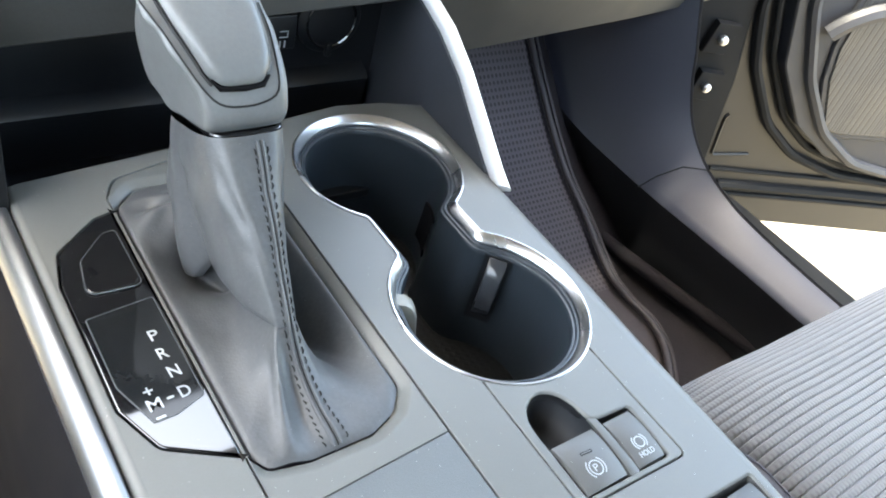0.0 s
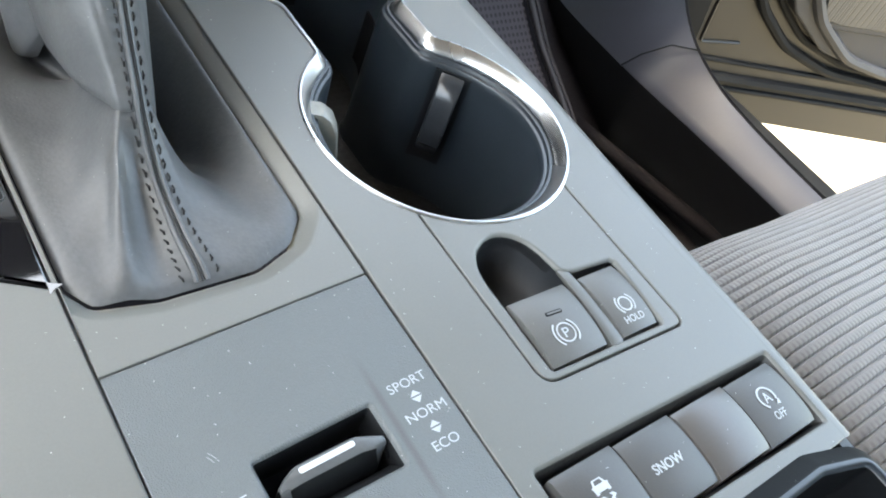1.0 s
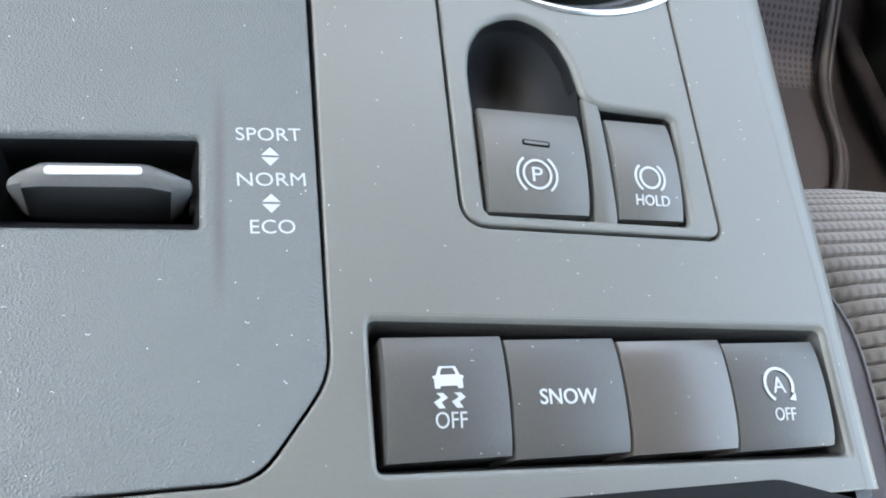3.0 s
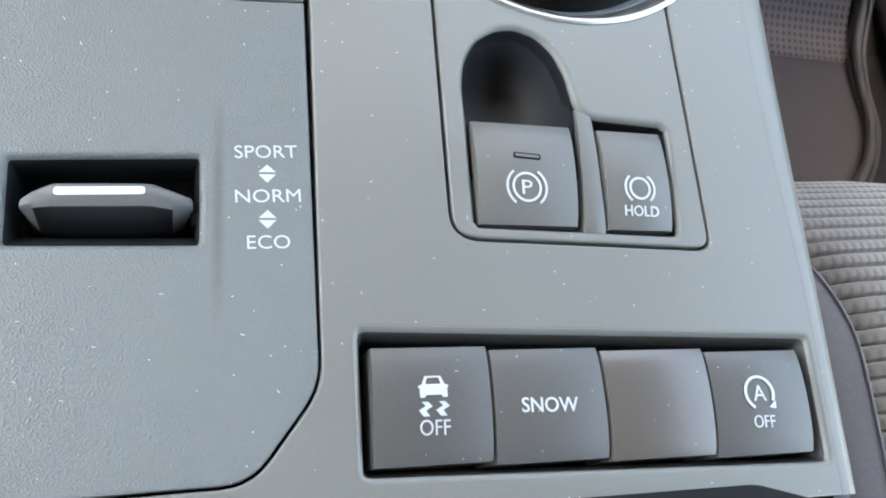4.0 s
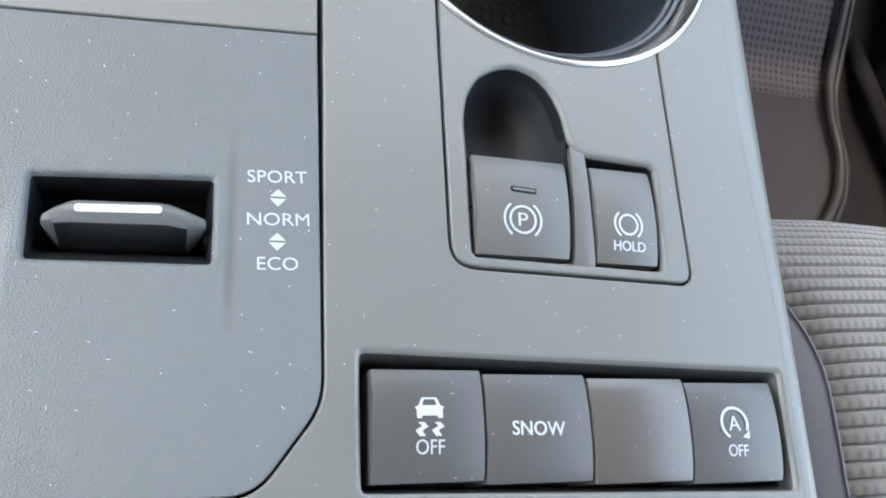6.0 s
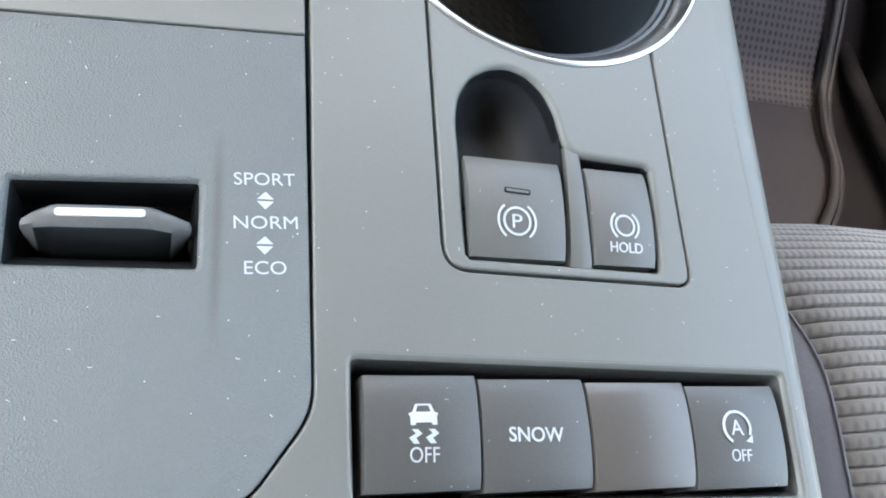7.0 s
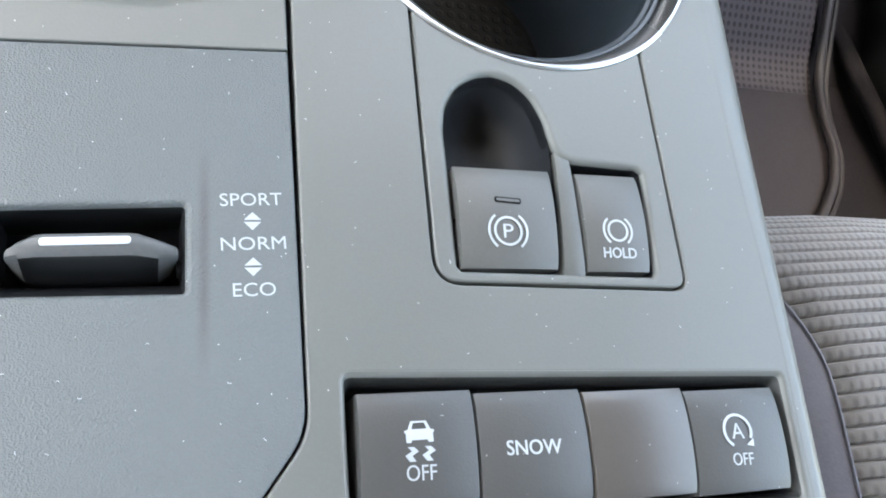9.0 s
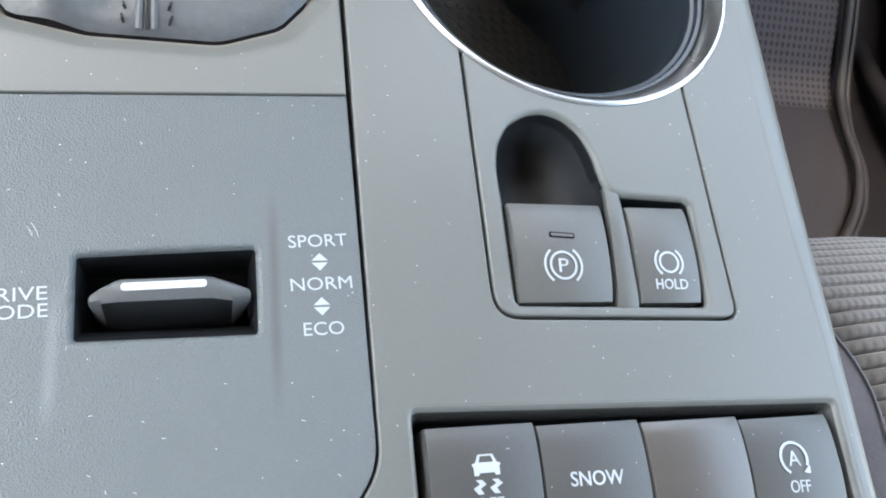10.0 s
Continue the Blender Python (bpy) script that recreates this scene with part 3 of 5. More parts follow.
scoop_loop = anticlockwise(smoothed([q for q in arch if q.x < 6.96 and q.y < 0 and not (q.x > 6.92 and q.y < -2.1)] + [Vector((6.88, -4.4)), Vector((5.4, -4.5)), Vector((3.92, -4.4))], 0.15, 0.08))
part("finger_scoop", pocket(inset(scoop_loop, -0.02), [(0.02, -0.14), (0.03, -0.4), (0.10, -0.8), (0.24, -1.2), (0.45, -1.5), (0.75, -1.72), (1.1, -1.8)]), SCOOP, console, "dark smooth finger recess")

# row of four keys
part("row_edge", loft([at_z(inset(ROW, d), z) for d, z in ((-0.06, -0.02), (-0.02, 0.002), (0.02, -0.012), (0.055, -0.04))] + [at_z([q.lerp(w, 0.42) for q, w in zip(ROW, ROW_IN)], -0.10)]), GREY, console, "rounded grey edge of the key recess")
# the bevel's dark colour stands in for the edge rolling into shade
part("row_bevel", loft([at_z([q.lerp(w, f) for q, w in zip(ROW, ROW_IN)], z) for f, z in ((0.42, -0.10), (0.6, -0.17), (0.85, -0.32), (1.0, -0.45))]), DASH, console, "sloping side of the key recess, darkened for its shade")
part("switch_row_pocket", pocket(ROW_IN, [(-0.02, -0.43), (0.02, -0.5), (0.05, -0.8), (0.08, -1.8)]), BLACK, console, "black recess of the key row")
XT = [1.12, 3.87, 6.66, 9.52, 12.33]
XB = [1.08, 3.82, 6.64, 9.45, 12.27]
keys = []
for i, (nm, mat_, lab) in enumerate((("traction_switch", BUTTON, "dark grey key with a white skidding car symbol"), ("snow_switch", BUTTON, "dark grey key printed SNOW in white"), ("blank_key", BLANK, "blank glossier grey key"), ("stop_start_switch", BUTTON, "dark grey key with a white A in an arrow"))):
    ya, yb = -8.70 - 0.085 * i, -11.24 - 0.085 * i
    keys.append((part(nm, barrel(XT[i] + 0.03, XT[i + 1] - 0.03, ya, XB[i] + 0.03, XB[i + 1] - 0.03, yb, 0.07 if i != 2 else 0.10, 0.12, 1.5, 16, 0.045), mat_, console, lab), arch_z(ya, yb, 0.07, 0.12)))
k, z_ = keys[0]
cx = 2.47
car = plate([fillet([(cx - 0.25, -9.549), (cx - 0.17, -9.362), (cx + 0.19, -9.362), (cx + 0.27, -9.549), (cx + 0.35, -9.565), (cx + 0.35, -9.612), (cx + 0.32, -9.627), (cx + 0.32, -9.830), (cx + 0.20, -9.830), (cx + 0.20, -9.775), (cx - 0.18, -9.775), (cx - 0.18, -9.830), (cx - 0.30, -9.830), (cx - 0.30, -9.627), (cx - 0.33, -9.612), (cx - 0.33, -9.565)], 0.02, 2), list(reversed(fillet([(cx - 0.17, -9.541), (cx - 0.12, -9.401), (cx + 0.14, -9.401), (cx + 0.19, -9.541)], 0.02, 2)))], 0.02, 0.02)
skids = [plate([[(cx + dx + a, b) for a, b in ((-0.11, -9.92), (0.03, -9.92), (0.13, -10.02), (-0.02, -10.11), (0.06, -10.23), (-0.08, -10.23), (-0.18, -10.10), (-0.02, -10.01))]], 0.02, 0.02) for dx in (-0.17, 0.22)]
part("traction_symbol", drape(join(car, *skids), z_), PRINT, k, "white printed car with skid marks")
part("off_lettering", drape(dense(lettering("OFF", 0.68, 0.33, cx + 0.0, -10.47, 0.0, -1)), z_), PRINT, k, "white lettering OFF")
k, z_ = keys[1]
part("snow_lettering", drape(dense(lettering("SNOW", 1.38, 0.335, 5.20, -10.09, 0.0, -1.5, 0.008)), z_), PRINT, k, "white lettering SNOW")
k, z_ = keys[3]
cx, cy = 10.83, -10.03
arrow = plate([[(cx + 0.20, cy - 0.36), (cx + 0.42, cy - 0.20), (cx + 0.40, cy - 0.40)]], 0.02, 0.02)
part("stop_start_symbol", drape(join(ring_sector(cx, cy, 0.40, 0.07, -30, 240, 0), arrow, lettering("A", 0.36, 0.38, cx, cy, 0.0, -2)), z_), PRINT, k, "white printed A in a round arrow")
part("stop_start_lettering", drape(dense(lettering("OFF", 0.60, 0.30, 10.85, -10.72, 0.0, -2)), z_), PRINT, k, "white lettering OFF")

# drive mode rocker
prof = [(-5.02, -1.0), (-5.02, -0.02), (-5.05, 0.08), (-5.13, 0.13), (-5.44, 0.11), (-5.55, 0.04), (-5.60, -0.06), (-5.93, -0.42), (-5.99, -0.62), (-5.9, -1.2)]
rings = []
for x, y_far, y_near, dz in ((-5.99, -5.48, -5.80, -0.20), (-5.95, -5.42, -5.86, -0.13), (-5.74, -5.27, -6.02, -0.06), (-5.44, -5.12, -6.13, -0.01), (-5.3, -5.09, -6.15, 0.0), (-4.4, -5.05, -6.12, 0.0), (-3.6, -5.02, -6.08, 0.0), (-3.42, -5.03, -6.07, -0.01), (-3.0, -5.16, -6.03, -0.06), (-2.64, -5.29, -5.80, -0.13), (-2.59, -5.36, -5.72, -0.20)):
    lean = 0.18 * max(0.0, (abs(x + 4.29) - 1.3) / 0.4) ** 0.5 * (1 if x < -4.29 else -1)
    rings.append([(x + lean * max(0.0, min(1.0, (-5.5 - y) / 0.55)), y_far + (y + 5.02) * (y_near - y_far) / -1.08, z + dz) for y, z in prof])
# near-black front, grey top and ends: the fall of light put into colour
rocker = part("drive_mode_rocker", loft(rings, True, True, True), ROCKER, console, "dark grey rocker with a white bar")
part("rocker_cap", loft([[(x, y, z + 0.012) for x, y, z in r[1:6]] for r in rings], False), CAP, rocker, "top of the rocker, paler than its front as light falls")
for ends in (rings[:3], rings[-3:]):
    part("rocker_side", loft([[(x, y - 0.01, z + 0.010) for x, y, z in r[4:9]] for r in ends], False), CAP, rocker, "bevelled end of the rocker, paler than its front as light falls")
part("bar", plate([fillet([(-5.34, -5.22), (-3.56, -5.13), (-3.56, -5.31), (-5.34, -5.40)], 0.09)], 0.165, 0.06, 0.01), BAR, rocker, "white bar")
part("pivot", tube([(-2.62, -5.62, -0.62), (-2.44, -5.61, -0.62)], 0.2, 14), TRAY, rocker, "round end of the rocker's axle")
prints = [lettering("SPORT", 1.40, 0.31, -1.02, -4.11, 0.0, 3.5), lettering("NORM", 1.44, 0.31, -0.98, -5.19, 0.0, 3.0), lettering("ECO", 0.93, 0.31, -0.98, -6.28, 0.0, 2.0)]
part("drive_mode_lettering", join(*prints), PRINT, console, "white lettering SPORT, NORM and ECO")
tri = []
for cy in (-4.65, -5.75):
    for sgn in (1, -1):
        tri.append(plate([[(-1.19, cy + sgn * 0.028), (-0.81, cy + 0.012 + sgn * 0.028), (-1.0, cy + sgn * 0.22)]], 0.012, 0.012))
part("mode_arrows", join(*tri), PRINT, console, "white printed double arrows")
part("mode_title", join(lettering("DRIVE", 1.36, 0.30, -7.46, -5.42, 0.0, 3.5), lettering("MODE", 1.34, 0.30, -7.42, -5.80, 0.0, 3.5)), PRINT, console, "white lettering DRIVE MODE")

# gloss panel of the gear display
gl = part("gear_display", plate([inset(GLOSSY, 0.10)], 0.02, 0.8, 0.10), GLOSS, console, "gloss black gear display with white letters")
cover = anticlockwise(fillet([(-9.35, 17.6), (-10.0, 17.5), (-11.5, 15.9), (-11.9, 13.6), (-9.35, 13.5)], [0.4, 0.6, 0.5, 0.5, 0.4]))
part("lock_cover", plate([cover], 0.16, 0.3, 0.07), GLOSS, gl, "gloss black raised cover")
# edge bars are grey, not gloss black: reflections put into the colour
part("cover_edge", tube([(q.x, q.y, 0.10) for q in inset(cover, -0.02)], 0.045, 6, closed=True), EDGING, gl, "raised edge of the cover, greyed for its reflections")
part("slit", plate([fillet([(-11.42, 15.25), (-11.18, 15.3), (-11.0, 14.75), (-11.24, 14.7)], 0.05)], 0.166, 0.02), GAP, gl)
# window outline ends where the pale reflection starts, so the rest stays dark
win = anticlockwise(fillet([(-9.2, 12.6), (-12.4, 12.2), (-12.4, 8.0), (-11.6, 5.7), (-10.6, 5.75), (-9.2, 6.3)], [0.15, 0.15, 0.5, 0.1, 0.6, 0.2]))
part("display_window", plate([win], 0.035, 0.05, 0.01), WINDOW, gl, "smoked display window")
part("window_edge", tube([(q.x, q.y, 0.02) for q in win], 0.04, 6, closed=True), EDGING, gl, "raised edge of the display, greyed for its reflections")
for ch, x, y, w, h in (("P", -10.0, 10.27, 0.44, 0.66), ("R", -10.0, 9.13, 0.48, 0.66), ("N", -9.91, 8.0, 0.54, 0.66), ("D", -9.89, 6.79, 0.52, 0.66), ("M", -11.28, 6.58, 0.64, 0.66), ("+", -11.3, 7.35, 0.44, 0.44), ("-", -10.56, 6.68, 0.32, 0.12), ("-", -11.27, 5.85, 0.44, 0.13)):
    part("gear_letter", lettering(ch, w * 0.95, h * 0.95, x, y, 0.036, 3, 0.006), PRINT, gl, "white printed gear letter")

# ---- cup holder ----
cup = thing("cup_holder", (7.3, 12, -10.5), "double cup holder with a satin chrome rim sunk in the console", "cup holder")
prof = [(-0.02, -0.05), (0.0, 0.04), (0.05, 0.085), (0.12, 0.09), (0.18, 0.05), (0.34, -0.12), (0.52, -0.32), (0.56, -0.42), (0.58, -0.7)]
part("chrome_rim", loft([at_z(inset(EIGHT, d), z) for d, z in prof]), CHROME, cup, "satin chrome rim", smooth=28)
part("inner_lip", loft([at_z(inset(EIGHT, d), z) for d, z in ((0.56, -0.50), (0.68, -0.52), (0.74, -0.66), (0.86, -0.70), (0.92, -0.80), (0.94, -1.1))]), WELL, cup)
part("well", pocket(EIGHT, [(0.92, -0.8), (0.96, -1.5), (1.05, -5), (1.13, -8.0), (1.3, -8.5), (1.8, -8.7)], False), WELL, cup, "black plastic well")
floor_loop = inset(EIGHT, 1.2)
part("liner", plate([floor_loop], -8.45, 0.3, 0.05), LINING, cup, "dark ribbed rubber liner")


def clip(angle, centre, r, reach=1.0, lift=0.0, w=0.5):
    """A sprung finger that holds a cup, on the wall of the well."""
    c, s = math.cos(radians(angle)), math.sin(radians(angle))
    t = Vector((-s, c, 0))
    o = Vector((centre[0] + r * c, centre[1] + r * s, 0))
    n_ = Vector((-c, -s, 0))
    rings = []
    for z, out in ((-1.5, 0.05), (-1.75, 0.42), (-2.4, 0.75), (-3.8, 1.0), (-4.8, 0.95), (-5.6, 0.6), (-6.2, 0.05)):
        m = o + n_ * out * reach + Vector((0, 0, z + lift))
        rings.append([m + t * w - n_ * 0.7, m + t * w, m + t * (w - 0.08) + n_ * 0.08, m - t * (w - 0.08) + n_ * 0.08, m - t * w, m - t * w - n_ * 0.7])
    return loft(rings, True, True, True)


def clip_frame(angle, centre, r, width=1.5, top=-0.9, low=-6.2):
    """The sunk frame behind a clip, bent to the wall of the well."""
    half = math.degrees(width / 2 / r)
    rows_ = [[(q.x, q.y, z) for q in arc(*centre, k_, angle - half, angle + half, 8)] for z, k_ in ((top, r + 0.1), (top, r - 0.03), (low, r - 0.14), (low, r + 0.1))]
    return loft(rows_, False)


part("spring_clip", clip(43.5, C1, 4.85, 1.2, 0.5, 0.56), CLIP, cup, "black plastic spring clip")
part("clip_frame", clip_frame(43.5, C1, 4.86, 1.75), BLACK, cup, "black slot round the spring clip")
# pale colour stands in for sky reflected on a black clip
part("spring_clip", clip(153, C1, 4.85, 1.05, 1.0, 0.42), CLIP_SHINE, cup, "spring clip coloured pale for the sky reflected on it")
part("clip_frame", clip_frame(-23, C2, 4.40, 2.4, -3.7, -6.8), GAP, cup, "black slot in the front cup's wall")


# ---- shift lever ----
lever = thing("shift_lever", (-4.6, 10.6, 0), "grey leather shift lever with a stitched leather boot", "gear lever")
base_loop = [Vector((q.x, q.y)) for q in inset(BOOT, 0.16)]
mid = Vector((-4.7, 10.9))
order = sorted(base_loop, key=lambda q: math.atan2((q.y - mid.y) / 2.4, q.x - mid.x))
ang_of = [math.atan2((q.y - mid.y) / 2.4, q.x - mid.x) for q in order]


def base_at(a):
    """The boot's foot in the direction a."""
    ext = ang_of + [ang_of[0] + 2 * math.pi]
    pts_ = order + [order[0]]
    if a < ext[0]:
        a += 2 * math.pi
    for i in range(len(order)):
        if ext[i] <= a <= ext[i + 1]:
            f = (a - ext[i]) / max(1e-9, ext[i + 1] - ext[i])
            return pts_[i].lerp(pts_[i + 1], f)
    return pts_[0]


def spread_at(table, a):
    """A smooth closed curve through rows of (angle, x, y, z)."""
    n_ = len(table)
    a = (a + math.pi) % (2 * math.pi) - math.pi
    for i in range(n_):
        a0, a1_ = table[i][0], table[(i + 1) % n_][0] + (2 * math.pi if i == n_ - 1 else 0)
        x = a + (2 * math.pi if a < a0 and i == n_ - 1 else 0)
        if a0 <= x <= a1_:
            f = (x - a0) / (a1_ - a0)
            p0, p1, p2, p3 = (Vector(table[(i + k_) % n_][1:]) for k_ in (-1, 0, 1, 2))
            spline = 0.5 * (2 * p1 + (p2 - p0) * f + (2 * p0 - 5 * p1 + 4 * p2 - p3) * f * f + (3 * p1 - p0 - 3 * p2 + p3) * f ** 3)
            return spline.lerp(p1.lerp(p2, f), 0.45)
    return Vector(table[0][1:])


# foot of the skirt inside, under the sleeve: the tongue at the back rises to the sleeve, the sides sink
FOOT = [(-3.141, -5.7, 11.8, -0.6), (-2.8, -5.75, 10.1, 0.1), (-2.5, -5.75, 8.5, 1.1), (-2.24, -5.72, 7.3, 1.85), (-2.14, -5.60, 7.12, 2.12), (-1.95, -5.35, 7.0, 2.1), (-1.65, -4.95, 6.95, 2.12), (-1.37, -4.45, 7.3, 1.9),
        (-1.2, -4.0, 8.0, 0.6), (-0.9, -3.3, 9.0, -2.4), (-0.5, -3.0, 10.2, -3.5), (0.0, -2.9, 12.3, -3.3), (0.5, -2.9, 15.2, -2.0), (1.0, -3.2, 17.6, 0.2), (1.57, -4.4, 19.0, 0.9), (2.2, -5.6, 18.5, 1.0), (2.6, -6.1, 17.2, 0.2), (2.82, -6.1, 15.4, -1.9), (3.0, -5.9, 13.8, -1.9)]
# lower lip of the sleeve that hangs from the knob
LIP = [(-3.141, -6.42, 12.9, 1.55), (-2.8, -6.45, 11.3, 1.5), (-2.4, -6.25, 9.0, 1.75), (-2.05, -5.66, 7.2, 2.08), (-1.85, -5.4, 6.98, 2.12), (-1.57, -4.95, 6.93, 2.15), (-1.3, -4.3, 7.5, 1.5), (-1.0, -3.35, 9.4, -0.6), (-0.6, -2.95, 11.2, -1.6),
       (0.0, -2.7, 14.0, -1.4), (0.8, -2.9, 18.0, 0.3), (1.57, -4.4, 19.1, 1.2), (2.25, -6.2, 17.8, 0.9), (2.55, -6.62, 16.2, -0.5), (2.75, -6.62, 15.1, -1.5), (2.88, -6.4, 14.4, -1.2), (3.0, -6.1, 13.9, 0.6)]
NC, NH = Vector((-4.38, 15.9)), (1.80, 2.75)


def gauss(x, c, w):
    return math.exp(-((x - c) / w) ** 2)


def skirt(a, u):
    """The leather between the frame and the sleeve: u runs from the frame inward."""
    b, f = base_at(a), spread_at(FOOT, a)
    tongue = gauss(a, -1.75, 0.5)
    power = 1.45 + 1.5 * tongue + 0.5 * gauss(a, -0.8, 0.35)
    q = b.lerp(f.xy, u)
    z = -0.30 + (f.z + 0.30) * u ** power
    z += 0.34 * (1 - math.exp(-u * 16)) * (1 - u) ** 2
    ridge = gauss(a, -2.14 - 0.05 * u, 0.055 + 0.05 * (1 - u))
    z += 0.42 * ridge * math.sin(math.pi * min(1, 0.12 + u * 0.88)) - 0.24 * gauss(a, -1.9, 0.13) * math.sin(math.pi * u)
    z += 0.16 * gauss(a, -1.62, 0.16) * math.sin(math.pi * u) * (1 - 0.5 * u) - 0.12 * gauss(a, -1.28 - 0.1 * u, 0.14) * math.sin(math.pi * u)
    fold = gauss(a, 2.62 - 0.25 * u, 0.07) * gauss(u, 0.55, 0.35) - 0.8 * gauss(a, 2.45 - 0.2 * u, 0.08) * gauss(u, 0.5, 0.3)
    z += 0.45 * fold
    v = Vector((q.x, q.y, z))
    z += (0.06 * noise.noise(v * 0.55) + 0.03 * noise.noise(v * 1.7 + Vector((3, 0, 0)))) * math.sin(math.pi * u)
    return Vector((q.x, q.y, z))


def sleeve(a, u):
    """The leather tube under the knob: u runs from the knob down to the lip."""
    ca, sa = math.cos(a), math.sin(a)
    x_, y_ = (NH[0] if ca > 0 else NH[0] + 0.5) * math.copysign(abs(ca) ** 0.55, ca), NH[1] * math.copysign(abs(sa) ** 0.55, sa)
    t_ = Vector((NC.x + x_, NC.y + y_, 0))
    t_.z = 8.3 - 0.36 * (t_.y - 13.2)
    lip = spread_at(LIP, a)
    q = t_.lerp(lip, u)
    out = Vector((ca, sa * 0.7, 0)).normalized()
    q += out * (0.30 * math.sin(math.pi * u) * max(0.0, -ca) ** 0.5 + 0.22 * math.sin(math.pi * u) * max(0.0, ca) - 0.12 * math.sin(math.pi * u) * max(0, -sa))
    # tuck beside the long fold, a crescent crease below the knob, and slack leather
    tuck = gauss(a % (2 * math.pi), 3.06 - 0.16 * (1 - u), 0.09) * max(0.0, (u - 0.12) / 0.88)
    q -= out * 1.0 * tuck
    cr = (a + 2.30) - 0.9 * (u - 0.42)
    q += out * (0.08 * gauss(cr, 0.0, 0.10) - 0.07 * gauss(cr, 0.17, 0.09)) * gauss(u, 0.36, 0.15)
    q += out * (0.12 * gauss(a, -1.98 + 0.3 * u, 0.08) * gauss(u, 0.55, 0.2) - 0.10 * gauss(a, -2.5, 0.12) * gauss(u, 0.62, 0.16))
    q += out * (0.17 * noise.noise(q * 0.42) + 0.09 * noise.noise(q * 1.15 + Vector((7, 0, 0)))) * math.sin(math.pi * min(1, 0.06 + u))
    return q


NB = 168
turns_ = [-math.pi + 2 * math.pi * i / NB for i in range(NB)]
skirt_rows = [[skirt(a, u) for a in turns_] for u in (0, 0.015, 0.04, 0.07, 0.11, 0.16, 0.22, 0.28, 0.34, 0.40, 0.46, 0.52, 0.58, 0.64, 0.70, 0.76, 0.82, 0.88, 0.94, 1.0)]
sleeve_rows = [[sleeve(a, j / 26) for a in turns_] for j in range(27)]
under = [[q + Vector((-(q.x - NC.x) * k_, -(q.y - 13.0) * k_ * 0.5, -dz)) if not -2.1 < a < -1.2 else q + Vector((0, 0.1 * k_, -0.3 * dz)) for q, a in zip(sleeve_rows[-1], turns_)] for k_, dz in ((0.03, 0.07), (0.10, 0.10), (0.22, 0.06))]
skirt_rows += [[q.lerp(Vector((-4.4, 13.0, min(q.z, 1.2) - 0.4)), k_) for q in skirt_rows[-1]] for k_ in (0.3, 0.65, 1.0)]
part("boot", join(loft(skirt_rows), loft(sleeve_rows + under)), LEATHER, lever, "creased grey leather boot", smooth=70)


def seam_at(p, side):
    """A point of the boot's seam, p from the frame up to the knob, moved sideways."""
    cut = 0.42
    if p < cut:
        u = p / cut
        x, lo_, hi_, at = -5.0 + 0.05 * u + side, -2.1, -1.2, lambda a: skirt(a, u)
    else:
        u = 1 - (p - cut) / (1 - cut)
        x, lo_, hi_, at = -4.32 - 0.63 * u + side, -2.4, -0.8, lambda a: sleeve(a, u)
    for _ in range(26):
        m_ = (lo_ + hi_) / 2
        lo_, hi_ = (m_, hi_) if at(m_).x < x else (lo_, m_)
    return at(lo_) + Vector((0, -0.05, 0.05))


# seam down the back of the boot, with its two rows of stitches
part("seam", tube([seam_at(0.01 + 0.97 * q / 50, 0.0) for q in range(51)], 0.03, 6), THREAD, lever, "thin dark seam")
for side in (-0.12, 0.12):
    part("seam_flap", tube([seam_at(0.01 + 0.97 * q / 50, side * (1 + 0.5 * max(0, 1 - q / 14))) + Vector((0, 0.06, -0.06)) for q in range(51)], 0.10, 8), LEATHER, lever, "raised leather edge of the seam")
st = []
for side in (-0.30, 0.30):
    for q in range(33):
        w_ = side * (1.0 + 0.8 * max(0, 1 - q / 12) ** 1.5)
        a_, b_ = seam_at(0.02 + 0.95 * q / 33, w_), seam_at(0.02 + 0.95 * (q + 0.62) / 33, w_ * 1.12)
        st.append(tube([a_ + Vector((0, 0.05, -0.05)), a_.lerp(b_, 0.5) + Vector((0, -0.02, 0.03)), b_ + Vector((0, 0.05, -0.05))], [0.03, 0.042, 0.03], 5))
stitch = part("stitching", join(*st), THREAD, lever, "two rows of dark stitches")
stitch["kind"] = "stuff"

# knob: its outline seen from the side, with the half widths towards each side
KX = -4.42
KNOB_SIDE = [(13.85, 8.0, 1.95, 1.85), (13.55, 8.9, 2.1, 1.95), (14.15, 10.2, 2.45, 2.0), (15.6, 11.6, 3.25, 1.95), (17.6, 12.9, 3.75, 1.75), (20.2, 13.4, 3.2, 1.5),
             (22.2, 12.4, 2.3, 1.5), (22.9, 10.6, 2.1, 1.5), (22.3, 8.9, 2.5, 1.6), (20.5, 7.3, 2.5, 1.7), (18.3, 6.6, 2.25, 1.75), (16, 7.2, 2.0, 1.8)]
side_view = smoothed([q[:2] for q in KNOB_SIDE], 0.35, 0.45)
cen = sum(side_view, Vector((0, 0))) / len(side_view)


def knob_half(q, side):
    """Half width of the knob at a point of its side view, towards -x or +x: blended along the outline."""
    turn = math.atan2(q.y - cen.y, q.x - cen.x)
    near = []
    for k in KNOB_SIDE:
        d = abs((math.atan2(k[1] - cen.y, k[0] - cen.x) - turn + math.pi) % (2 * math.pi) - math.pi)
        near.append((math.exp(-(d / 0.30) ** 2), k[2 if side < 0 else 3]))
    return sum(a * w for a, w in near) / sum(a for a, w in near)


rings = []
